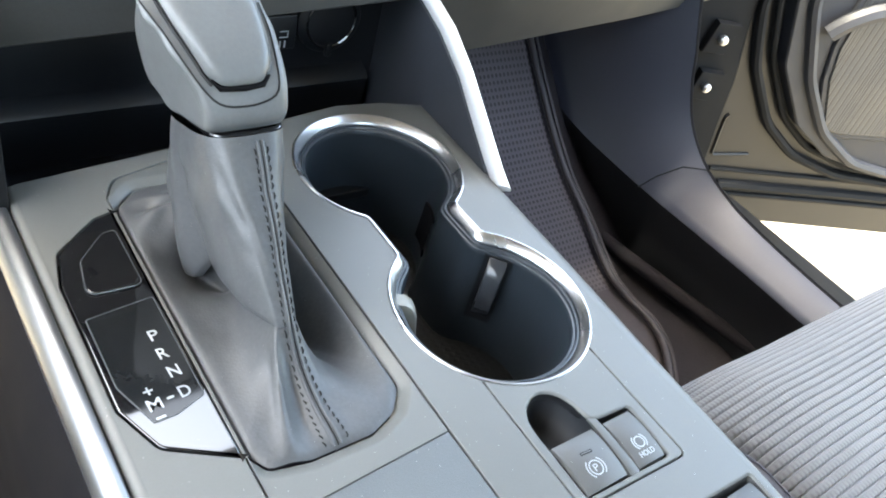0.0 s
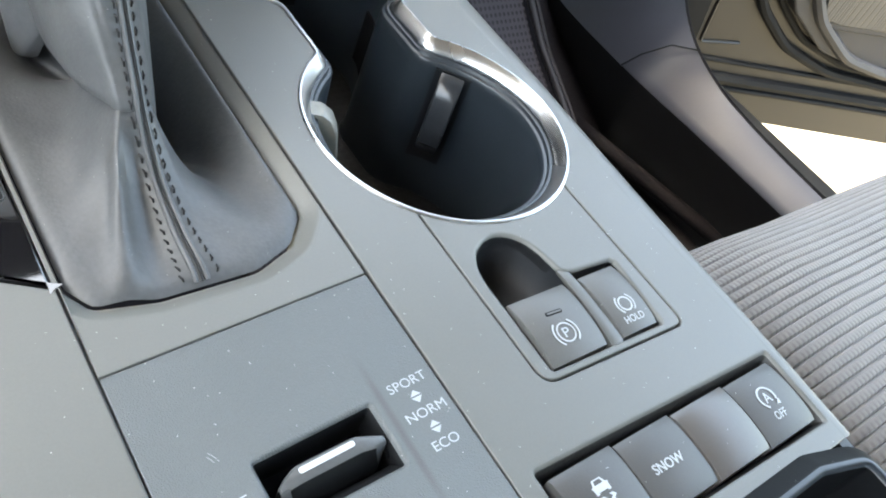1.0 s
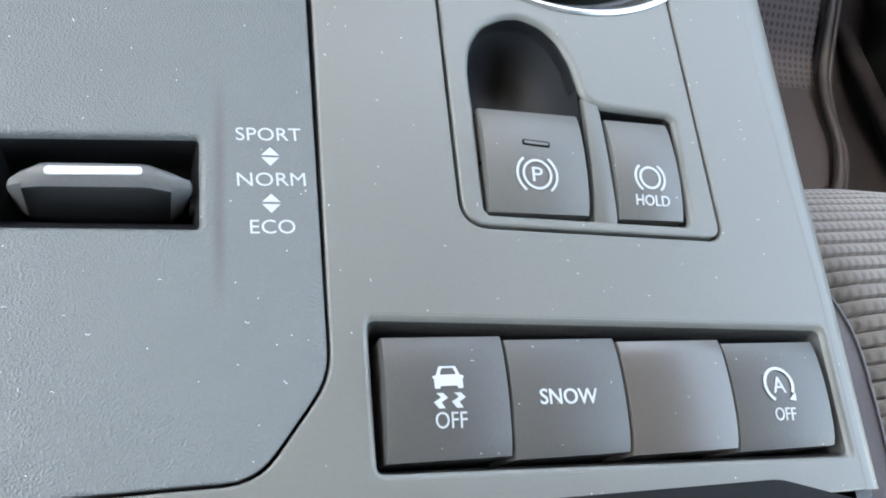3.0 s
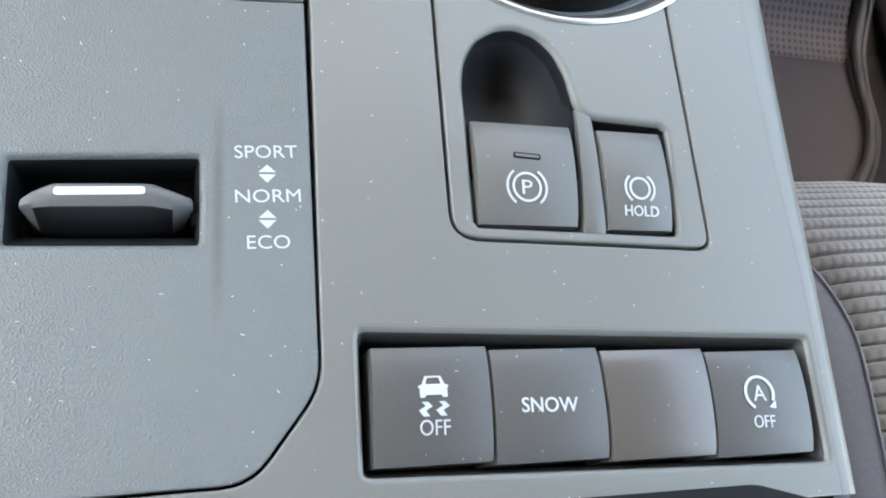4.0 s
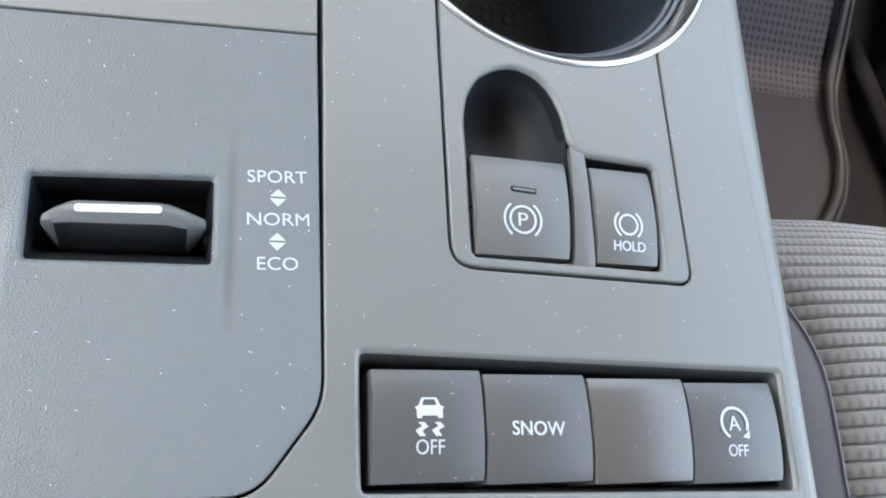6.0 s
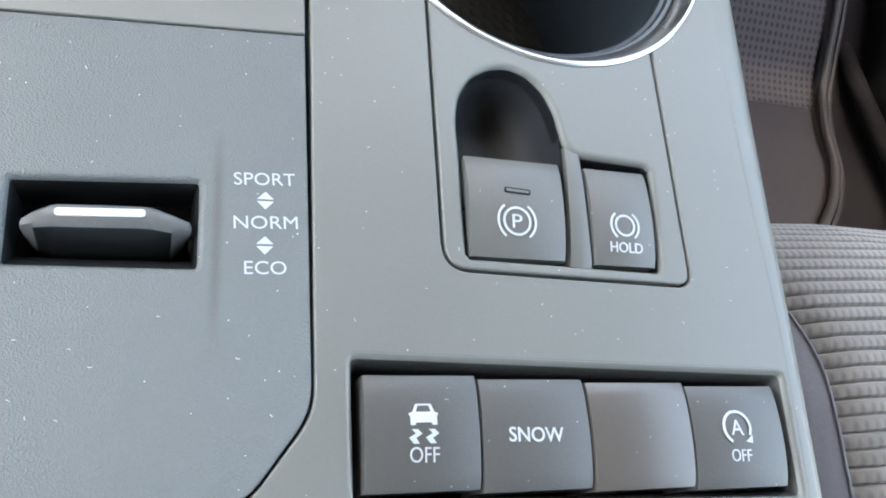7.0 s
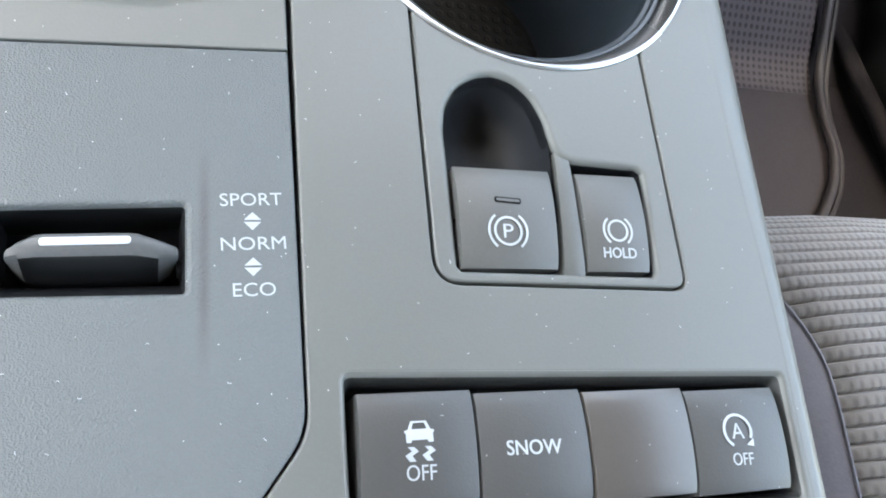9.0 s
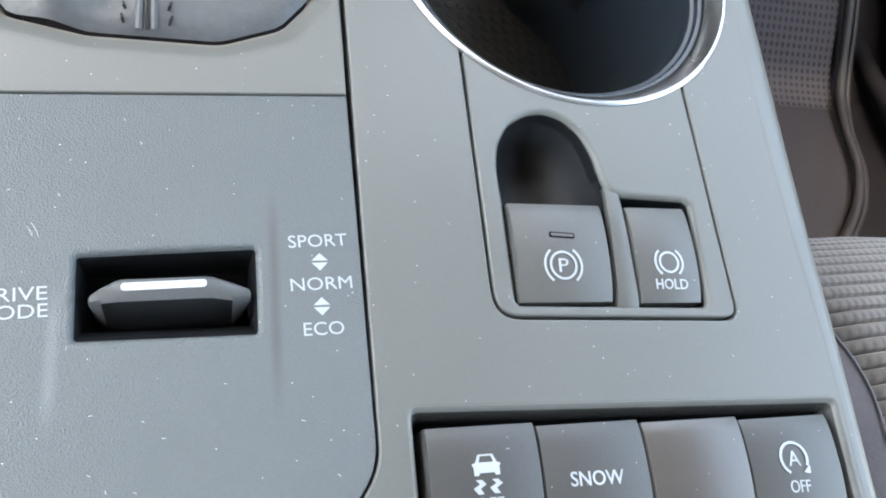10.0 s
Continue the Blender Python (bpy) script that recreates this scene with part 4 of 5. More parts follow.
for s in [-1, -0.985, -0.95, -0.88, -0.75, -0.5, -0.2, 0.2, 0.5, 0.75, 0.88, 0.95, 0.985, 1]:
    k_ = max(0.02, 1 - abs(s) ** 9) ** 0.42
    rings.append([(KX + s * knob_half(q, s), *(cen + (q - cen) * (0.86 + 0.14 * k_))) for q in side_view])
part("knob", loft(rings, True, True, True), KNOB, lever, "grey leather knob with a raised pad")


def on_top(x, k_):
    """A point on the knob's sloping back face."""
    path = [Vector((13.62, 9.3)), Vector((14.2, 10.25)), Vector((15.6, 11.62)), Vector((17.6, 12.92)), Vector((20.0, 13.35))]
    f = k_ * (len(path) - 1)
    j = min(int(f), len(path) - 2)
    q = path[j].lerp(path[j + 1], f - j)
    return Vector((x, q.x, q.y))


nrm = Vector((0, -0.68, 0.73))
PAD = [(0.245, -1.55, 0.75), (0.30, -1.86, 1.02), (0.352, -2.03, 1.24), (0.42, -2.22, 1.33), (0.488, -2.45, 1.40), (0.57, -2.68, 1.43), (0.67, -2.98, 1.42), (0.8, -3.15, 1.30), (0.98, -3.0, 1.1)]


def pad_edges(k_):
    """Where the pad begins and ends across the knob, at a place along its back face."""
    for a, b in zip(PAD, PAD[1:]):
        if k_ <= b[0]:
            f = max(0.0, (k_ - a[0]) / (b[0] - a[0]))
            return a[1] + (b[1] - a[1]) * f, a[2] + (b[2] - a[2]) * f
    return PAD[-1][1:]


rows = []
for k_, lift in ((0.258, -0.3), (0.248, 0.05), (0.25, 0.22), (0.262, 0.36), (0.285, 0.47), (0.32, 0.55), (0.36, 0.60), (0.40, 0.61), (0.46, 0.59), (0.54, 0.56), (0.64, 0.52), (0.75, 0.47), (0.88, 0.4), (0.98, 0.3)):
    lo_, hi_ = pad_edges(k_)
    row = []
    for i in range(25):
        s_ = -1 + 2 * i / 24
        s_ = math.copysign(abs(s_) ** 0.8, s_)
        row.append(on_top(KX + (lo_ + hi_) / 2 + s_ * (hi_ - lo_) / 2, k_ + 0.03 * abs(s_) ** 4 * (k_ < 0.3)) + nrm * (lift * (1 - abs(s_) ** 7) - 0.08 * abs(s_) ** 10))
    rows.append(row)
part("pad", loft(rows, False), KNOB, lever, "raised smooth leather pad")
groove = smoothed([on_top(KX + dx, k_) for dx, k_ in ((-3.9, 0.8), (-3.74, 0.711), (-3.29, 0.594), (-2.84, 0.448), (-2.33, 0.296), (-1.82, 0.138), (-1.28, 0.058), (0.04, 0.043), (1.18, 0.098), (1.42, 0.166), (1.51, 0.365), (1.57, 0.547), (1.44, 0.70))], 0.3, 0.3, closed=False)
part("groove", tube([g + nrm * 0.02 for g in groove], 0.045, 6), THREAD, lever)
# dark bars beside and below the pad stand in for its edge shadow
part("pad_edge_shade", tube([on_top(KX + pad_edges(k_)[0] - 0.05, k_) + nrm * 0.02 for k_ in (0.27, 0.34, 0.42, 0.5, 0.58, 0.67, 0.78, 0.9)], 0.09, 6), THREAD, lever)
part("pad_shadow_gap", tube([on_top(KX + dx, k_) + nrm * 0.06 for dx, k_ in ((-1.75, 0.30), (-1.42, 0.25), (-0.3, 0.235), (0.6, 0.25), (0.98, 0.295))], [0.06, 0.16, 0.19, 0.16, 0.06], 8), GAP, lever)
part("trim_strip", tube(smoothed([(-6.0, 14.5, 7.75), (-5.75, 13.85, 7.88), (-4.3, 13.7, 7.95), (-2.9, 13.8, 7.95), (-2.7, 14.4, 7.8)], 0.2, 0.25, closed=False), 0.17, 8, squash=0.8), DARKCHROME, lever, "dark chrome strip below the knob")
part("collar", tube(smoothed([(-6.0, 16.5, 7.1), (-5.95, 14.6, 7.5), (-5.7, 13.95, 7.75), (-4.3, 13.8, 7.85), (-2.9, 13.95, 7.8), (-2.6, 14.6, 7.6), (-2.55, 18.5, 6.7)], 0.25, 0.3, closed=False), 0.14, 8), GAP, lever)

# ---- trims beside the console ----
rows = []
for y in (-14, -6, 2, 10, 16, 20, 23.5):
    rows.append([(-13.52, y, -0.3), (-13.56, y, -0.12), (-13.66, y, -0.03), (-13.85, y, 0.0), (-14.1, y, -0.05), (-14.33, y, -0.17), (-14.52, y, -0.36), (-14.64, y, -0.6), (-14.70, y, -0.9), (-14.65, y, -1.3), (-13.5, y, -1.3)])
tagged(link("trim_left", loft(rows, True, True, True), SILVER, base=(-14.2, 5, -1.3)), "satin silver strip along the console's edge", "trim", kind="structure")
rows = []
for y in (-14, 0, 12, 24):
    rows.append([(-14.65, y, -1.0), (-15.2, y, -1.7), (-16.0, y, -4.5), (-16.8, y, -14), (-17.2, y, -45), (-15.2, y, -45), (-14.4, y, -1.4)])
tagged(link("console_flank_left", loft(rows, True, True, True), FLANK, base=(-16, 5, -45)), "dark plastic flank below the silver strip", "trim", kind="structure")

outer = [(13.2, 0.35), (14.4, 1.2), (17.0, 3.1), (20.1, 5.15), (23.1, 6.75), (25.5, 7.45), (28.5, 8.0), (34, 8.6)]
inner = [(14.9, -0.35), (16.0, 0.15), (18.1, 1.7), (21.2, 4.2), (24.2, 5.85), (26.9, 6.75), (29.5, 7.3), (34, 7.9)]
rows = []
for (yo, zo), (yi, zi), f in zip(outer, inner, (0.36, 0.36, 0.34, 0.24, 0.12, 0.05, 0, 0)):
    xo, xi, yo, zo = 14.75, 14.35, yo + (yi - yo) * f, zo + (zi - zo) * f
    rows.append([(xi, yi, zi), (xi + 0.02, yi * 0.7 + yo * 0.3, zi * 0.7 + zo * 0.3 + 0.14), (xo - 0.1, yi * 0.2 + yo * 0.8, zi * 0.2 + zo * 0.8 + 0.16), (xo, yo, zo), (xo + 0.15, yo + 0.1, zo - 0.3), (xo + 0.1, yi + 0.2, zi - 0.7)])
tagged(link("trim_right", loft(rows, True, True, True), LIT_SILVER, base=(14.6, 20, 0)), "satin silver strip that rises to the dashboard", "trim", kind="structure")
rows = []
for y, z in ((16.0, 0.0), (18.1, 1.6), (21.2, 4.1), (24.2, 5.75), (26.9, 6.65), (29.5, 7.2), (34, 7.8)):
    rows.append([(14.2, y, z), (14.3, y, min(z, -0.4) - 0.2), (14.2, y, -8), (15.2, y, -8), (15.3, y, z - 0.2)])
tagged(link("console_wing", loft(rows, True, True, True), WING, base=(14.7, 24, -8)), "dark plastic wing beside the front tray", "trim", kind="structure")

# ---- front tray with its sockets ----
tray = thing("front_tray", (0, 27, -5.5), "black storage tray below the dashboard with a power socket", "storage tray")
part("tray_floor", block(-13.6, 14.3, 22.4, 33, -6.2, -5.4, 0.1), TRAYTOP, tray)
part("tray_back", block(-13.6, 14.4, 31, 31.8, -5.5, 9.0, 0.1), TRAYTOP, tray)
part("tray_front", block(-13.4, 1.6, 21.9, 22.4, -6, -0.7, 0.1), TRAYTOP, tray)
part("tray_front", block(1.6, 14.2, 24.3, 24.8, -6, -0.7, 0.1), TRAYTOP, tray)
part("tray_side", block(-14.2, -13.4, 21, 34, -6, 9.0, 0.1), TRAYTOP, tray)
step = [[(x, 31.0, -0.4), (x, 30.0, -0.9), (x, 29.8, -1.2), (x, 30.6, -5.4), (x, 31.2, -5.4)] for x in (-13, 0, 12.5, 13.4, 13.7)]
step[-1] = [(x, y + 0.6, z - 0.2) for x, y, z in step[-1]]
part("ledge", loft(step, True, True, True), TRAYTOP, tray)
sock = part("power_socket", tube([(9.7, 31.2, 3.5), (9.7, 30.5, 3.5), (9.7, 30.3, 3.5), (9.7, 30.22, 3.5)], [2.5, 2.5, 2.3, 1.7], 32), TRAYTOP, tray, "round black power socket cover")
part("socket_ring", tube([(9.7 + 1.9 * math.cos(a / 18 * math.pi), 30.26, 3.5 + 1.9 * math.sin(a / 18 * math.pi)) for a in range(36)], 0.11, 6, closed=True), GLOSS, sock)
part("socket_grip", block(9.2, 10.2, 29.95, 30.4, 4.7, 6.0, 0.14), TRAYTOP, sock)
part("socket_tab", block(9.45, 9.95, 30.0, 30.4, 0.9, 1.9, 0.1), TRAYTOP, sock)
usb = part("usb_panel", block(4.80, 7.20, 30.5, 31.1, 1.50, 4.10, 0.12), TRAYTOP, tray, "black panel with a charging port")
part("usb_mark", join(block(5.90, 6.50, 30.44, 30.49, 2.45, 2.52), block(5.90, 6.50, 30.44, 30.49, 2.90, 2.97), block(6.48, 6.55, 30.44, 30.49, 2.45, 2.97), block(5.95, 6.05, 30.44, 30.49, 1.70, 2.20), block(6.30, 6.40, 30.44, 30.49, 1.70, 2.20)), PRINT, usb, "white printed mark")

# ---- dashboard ----
dash = thing("dashboard", (0, 60, -12), "dark grey dashboard with a glove box over the footwell", "dashboard")
rows = []
for x in (-84, -30, -14, 15.6):
    d = 0.058 * (min(max(x, -14), 13) + 11.7)
    rows.append([(x, 27.2, 5.3 + d), (x, 26.6, 5.7 + d), (x, 26.8, 8.2 + d), (x, 28.5, 8.8 + d), (x, 33, 24), (x, 40, 27), (x, 70, 28), (x, 70, 6), (x, 31, 5.1 + d)])
part("lower_dash_panel", loft(rows, True, True, True), DASH, dash, "dark grey lower panel of the dashboard")
rows = []
for x, dy, dz in ((16.2, 0, 0), (43, 0, 1.8), (70, 0.5, 3.6), (86, 1.0, 5.0)):
    rows.append([(x, 50 + dy, -14.9 + dz), (x, 48.9 + dy, -14.2 + dz), (x, 46 + dy, -4 + dz), (x, 42 + dy, 12), (x, 42, 26), (x, 90, 28), (x, 92, -8), (x, 60, -14.8 + dz)])
part("glove_box", loft(rows, True, True, True), DASH, dash, "brownish grey underside of the glove box")
part("touch_screen", block(-17, 14, 34.0, 36.2, 25, 40.5, 0.5), GLOSS, dash, "gloss black touch screen on the dashboard")
part("dash_top", block(-86, 86, 60, 122, 18, 27, 2), DASH, dash)

# ---- rear storage pocket ----
pocket_ob = thing("armrest_pocket", (5, -18, -6), "dark soft-touch storage pocket behind the switches", "storage pocket")
rear = anticlockwise(fillet([(-4.35, -12.08), (10.4, -12.12), (13.3, -12.95), (13.4, -30), (-4.4, -30)], [1.3, 1.8, 1.4, 1.5, 1.5]))
levels = [(0.0, -0.25), (0.04, 0.0), (0.14, 0.08), (0.58, 0.36), (0.66, 0.39), (0.76, 0.40), (0.86, 0.37), (0.95, 0.25), (0.98, -0.6), (1.1, -4.5), (1.2, -5.5)]
part("rim", loft([at_z(inset(rear, d), z) for d, z in levels[:8]]), SOFT, pocket_ob, "dark soft rim")
# paler band along the rim: its highlight put into the colour
part("rim_highlight", loft([at_z(inset(rear, d), z + 0.006) for d, z in levels[4:8]]), WELL, pocket_ob, "smooth edge of the pocket, paler for its highlight")
part("bowl", pocket(rear, levels[7:]), TRAY, pocket_ob, "dark hollow")
part("liner", plate([inset(rear, 1.1)], -5.2, 0.2, 0.05), LINER, pocket_ob, "brown-grey carpet liner")
pad_l = thing("armrest_pad", (-9, -20, -1), "dark grey grained pad behind the drive mode panel", "armrest")
part("cover", plate([anticlockwise(fillet([(-5.05, -12.1), (-13.3, -12.15), (-13.3, -30), (-5.0, -30)], [0.45, 0.3, 0.3, 0.3]))], 0.12, 1.4, 0.22, 3), WING, pad_l)
tagged(link("console_rear_fill", block(-5.7, -4.2, -30, -12.3, -1.9, -1.0), GAP, base=(-5, -20, -1.9)), "black plastic between armrest and pocket", "trim", kind="structure")

# ---- passenger seat ----
seat = thing("passenger_seat", (56, -30, -44), "grey ribbed cloth passenger seat with dark vinyl side", "car seat")


def seat_profile(d):
    """Height and depth along the cushion's centre: d runs back from under the nose."""
    nose = [(-0.4, -20.0), (0.6, -16.0), (0.9, -12.5), (0.3, -9.6), (-1.6, -7.4), (-4.2, -6.2), (-8, -5.7), (-16, -6.0), (-30, -7.0), (-60, -9.0)]
    acc = 0
    for (ya, za), (yb, zb) in zip(nose, nose[1:]):
        l = math.hypot(yb - ya, zb - za)
        if d <= acc + l:
            f = (d - acc) / l
            return ya + (yb - ya) * f, za + (zb - za) * f
        acc += l
    return nose[-1]


PITCH = 0.62
LEN = 50
per = 6
line = smoothed([Vector(seat_profile(i * PITCH / per)) for i in range(int(LEN / PITCH * per))], PITCH / per, 1.0, closed=False)
xs = [0, 0.15, 0.5, 1.1, 2.1, 4.1, 7.1, 11, 16, 22, 30, 40, 50, 60, 66, 70, 72]
rows = []
for i, q in enumerate(line):
    t = (line[min(i + 1, len(line) - 1)] - line[max(i - 1, 0)]).normalized()
    nv = Vector((t.y, -t.x))
    if nv.y < 0 and i > len(line) / 3:
        nv = -nv
    if nv.x < 0 and i < 8:
        nv = -nv
    ph = (i % per) / per
    h = 0.23 * (1 - abs(2 * ph - 1) ** 5) - 0.16
    row = []
    f = min(1, max(0, (2.4 - q.x) / 10.0))
    x_left = 17.0 + 3.5 * f * f * (3 - 2 * f)
    for dx in xs:
        x = x_left + dx * (92 - x_left) / 72
        e_ = max(0.0, (1.5 - dx) / 1.5) ** 2 + max(0.0, (x - 84) / 8) ** 2
        crown = 0.8 * math.exp(-((x - 26) / 5) ** 2)
        bow = 0.0004 * (x - 40) ** 2 * min(1, max(0, 1 + (q.x + 4) / 10))
        row.append((x, q.x + nv.x * h - bow, q.y + nv.y * h + crown - 0.7 * e_))
    rows.append(row)
cushion = part("cushion", loft(rows, False), CLOTH, seat, "ribbed grey knitted cloth cushion")
uv = cushion.data.uv_layers.new(name="cloth")
for lp in cushion.data.loops:
    i, j = divmod(lp.vertex_index, len(xs))
    uv.data[lp.index].uv = (rows[i][j][0] * U, i * PITCH / per * U)
rows_s = []
for i in range(3, len(line), per):
    x0, y0, z0 = rows[i][0]
    rows_s.append([(x0 + 0.1, y0, z0 + 0.02), (x0 - 0.35, y0, z0 - 0.12), (x0 - 1.2, y0, z0 - 0.7), ((x0 - 2.2) * 0.5 + 8.6, y0, z0 - 2.2), (16.0, y0, z0 - 6), (16.0, y0, z0 - 14), (17.5, y0, -40)])
part("side_bolster", loft(rows_s, False), VINYL, seat, "dark purple-grey vinyl side")
part("piping", tube([(r[0][0] + 0.02, r[0][1], r[0][2] + 0.06) for r in rows[3::per]], 0.06, 6), VINYL, seat)
part("backrest", block(22, 90, -96, -66, -10, 62, 6, 4), CLOTH, seat, "grey cloth backrest")
part("base", block(24, 88, -60, -3, -43, -14, 2), BLACK, seat)

driver = copy_thing(seat, Matrix.Translation(seat.location + Vector((-110.5 * U, 0, 0))))
tagged(driver, "grey ribbed cloth driver seat beside the console", "car seat")

# ---- footwell ----
floor = tagged(link("floor", block(-90, 84, -130, 66, -50, -46), CARPET, base=(0, 0, -50)), "dark brown-grey carpet of the footwell", "floor", kind="structure")
rows = [[(x, 33, -46.3), (x, 41.5, -41.6), (x, 48.6, -37.9), (x, 54.5, -33.4), (x, 61, -27.5), (x, 72, -17), (x, 92, -2), (x, 96, -4), (x, 74, -24), (x, 44, -50)] for x in (14, 84)]
tagged(link("firewall", loft(rows, True, True, True), CARPET, base=(50, 70, -46)), "dark carpet of the toe board", "wall", kind="structure")
mat_top = [(17.5, 2), (44, 2), (57, 10.5), (62, 14.5), (66, 19.5), (67.5, 24), (67.2, 28.5), (67.5, 34), (17.5, 34)]
mat = thing("floor_mat", (45, 30, -46), "brown-grey rubber floor mat with pitted surface and raised edge", "floor mat")
part("sheet", plate([anticlockwise(fillet(mat_top, [2, 2, 2, 2, 2, 2, 2, 0, 0]))], -45.3, 0.6, 0.1), MATFLAT, mat, "worn brown-grey rubber sheet")
toe = smoothed([(31, -45.25), (33.8, -45.0), (36, -44.2), (41.5, -40.6), (48.6, -36.9), (54.5, -32.4), (61, -26.5), (66, -21.5)], 1.2, 1.5, closed=False)
rows = [[(x, q.x, q.y) for q in toe] + [(x, q.x + 0.3, q.y - 0.5) for q in reversed(toe)] for x in (17.5, 42, 67.3)]
part("toe_flap", loft(rows, True, True, True), MAT, mat, "rubber toe flap with rows of round pits")
lip_path = smoothed([(44, 2, -44.8), (57, 10.5, -44.7), (62, 14.5, -44.6), (66, 19.5, -44.5), (67.6, 24, -44.4), (67.2, 28.5, -44.3), (67.6, 33, -44.0), (68.3, 37.5, -42.4), (68, 41.5, -39.6), (68, 48.6, -36.0), (68, 54.5, -31.4), (68, 61, -25.6), (68, 66, -20.8)], 1.0, 1.2, closed=False)
part("raised_edge", tube(lip_path, 0.6, 10, squash=0.8), RUBBER, mat, "rounded raised rubber edge")
part("outer_edge", tube([(q[0] + 1.5, q[1] - 0.3, q[2] - 0.8) for q in lip_path], 0.35, 8), RUBBER, mat)

roll = tube(smoothed([(71.5, 44, -43.6), (72.5, 36, -43.4), (74.6, 26, -43.4), (77.4, 13.6, -43.4), (79, 2, -43.4)], 1.2, 1.5, closed=False), 1.2, 10, squash=0.9)
tagged(link("sill_carpet_roll", roll, CARPET, base=(77, 22, -45)), "rolled dark carpet edge beside the door sill", "trim", kind="structure")

# kick panel that runs into the sill
ecurve = [(80.6, 66, 30), (80.6, 54, 8), (80.3, 50.3, 0), (80, 47.6, -7.6), (80, 44.6, -14), (80, 42.8, -18.4), (80, 39.6, -23.3), (80, 34.9, -26.9), (80.2, 29.5, -29.0), (80.5, 23.7, -30.1), (80.7, 12.2, -30.8), (81, -10, -31), (81, -60, -31)]
icurve = [(72, 92, 26), (71, 84, 0), (71, 80, -8), (71.2, 75, -17), (71.5, 69, -24), (72, 62, -28.5), (72.8, 54, -31), (73.8, 45, -32.2), (74.8, 35, -32.8), (75.6, 25, -32.9), (76.2, 13, -33.0), (76.4, -10, -33.0), (76.4, -60, -33.0)]
rows = []
for (ex, ey, ez), (ix, iy, iz) in zip(ecurve, icurve):
    e_, i_ = Vector((ex, ey, ez)), Vector((ix, iy, iz))
    bulge = Vector((-0.25, -0.45, 0.85)).normalized() if ez > -29 else Vector((0, 0, 1))
    d = (e_ - i_).length
    rows.append([e_] + [e_.lerp(i_, f) + bulge * (0.055 * d * math.sin(math.pi * f)) for f in (0.06, 0.15, 0.3, 0.5, 0.7, 0.88)] + [i_, i_ + Vector((-0.25, -0.1, -0.6)), i_ + Vector((-0.1, -0.1, -1.3)), Vector((i_.x + 0.7, i_.y, min(i_.z - 4.5, -38))), Vector((i_.x + 1.0, i_.y, min(i_.z - 6, -41))), Vector((i_.x + 0.6, i_.y, min(i_.z - 7.5, -43.5))), Vector((i_.x + 0.2, i_.y, -47))])
fine = []
for a, b, c, d in zip([rows[0]] + rows, rows, rows[1:], rows[2:] + [rows[-1]]):
    for f in (0, 0.25, 0.5, 0.75):
        fine.append([0.5 * ((2 * q1) + (-q0 + q2) * f + (2 * q0 - 5 * q1 + 4 * q2 - q3) * f * f + (-q0 + 3 * q1 - 3 * q2 + q3) * f ** 3) for q0, q1, q2, q3 in zip(a, b, c, d)])
fine.append(rows[-1])
tagged(link("sill_side", loft([r[8:] for r in fine], False), BLACK, base=(72, 20, -46), smooth=60), "black plastic inner side of the door sill", "trim", kind="structure")
tagged(link("weatherstrip", tube([r[0] + Vector((0.35, 0.2, -0.25)) for r in fine], 0.45, 8), GAP, base=(81, 20, -31)), "black rubber strip round the door opening", "trim", kind="structure")
tagged(link("sill_trim", loft([r[:9] for r in fine], False), KICK, base=(76, 20, -46), smooth=60), "dark purple-grey plastic kick panel and door sill", "trim", kind="structure")
tagged(link("sill_seam", tube([(80.1, 33.6, -27.2), (77, 36.0, -27.7), (73.5, 37.2, -29.6), (71.6, 38.0, -31.8)], 0.10, 5), GAP, base=(76, 36, -30)), "thin seam between kick panel and sill", "trim", kind="structure")
rows = [[(82, y0, z), (88, y0 + 1, z), (88, y0 + 26, z), (82, y0 + 26, z)] for z, y0 in ((-50, 40), (-30, 43), (-22, 47), (-12, 52), (-4, 55), (30, 70))]
tagged(link("hinge_pillar", loft(rows, True, True, True), GAP, base=(85, 50, -50)), "black body pillar behind the door hinges", "pillar", kind="structure")
tagged(link("rocker_panel", block(81, 89, -60, 42, -50, -33, 1.0), PAINT, base=(85, 0, -50)), "bronze-grey painted body sill", "sill", kind="structure")

# ---- open passenger door ----
door = thing("passenger_door", (92, 50, -52), "open bronze-grey car door with dark inner trim", "car door")
DO, DE, DN = Vector((92, 50, 0)), Vector((0.906, -0.423, 0)), Vector((-0.423, -0.906, 0))


def dp(s, z, n=0.0):
    """A point of the open door: s along it from the hinge, n out of it towards the cabin."""
    q = DO + DE * s + DN * n
    return Vector((q.x, q.y, z))


def door_sheet(loop, n, thick):
    lp = anticlockwise([Vector(q) for q in loop])
    return loft([[dp(q.x, q.y, n - thick) for q in lp], [dp(q.x, q.y, n - 0.25) for q in lp], [dp(q.x, q.y, n) for q in inset(lp, 0.25)]], True, True, True)


part("door_shell", door_sheet(fillet([(3.2, 40), (4.0, -8.8), (5.0, -14), (7.3, -22.2), (8.5, -30), (10.1, -38), (12.5, -46), (17, -51), (112, -51), (116, 40)], [1, 1, 1, 1, 1, 1, 3, 3, 4, 1]), 0, 9), PAINT, door, "bronze-grey painted door shell")
trim_loop = fillet([(7.6, 40), (8.5, -6.5), (12.7, -17.3), (21.5, -27.5), (31.0, -33.0), (46.8, -36.0), (108, -36.5), (110, 40)], [1, 4, 5, 5, 6, 6, 4, 1])
part("inner_trim", door_sheet(trim_loop, 3.0, 3), TRIM, door, "dark plastic inner trim")
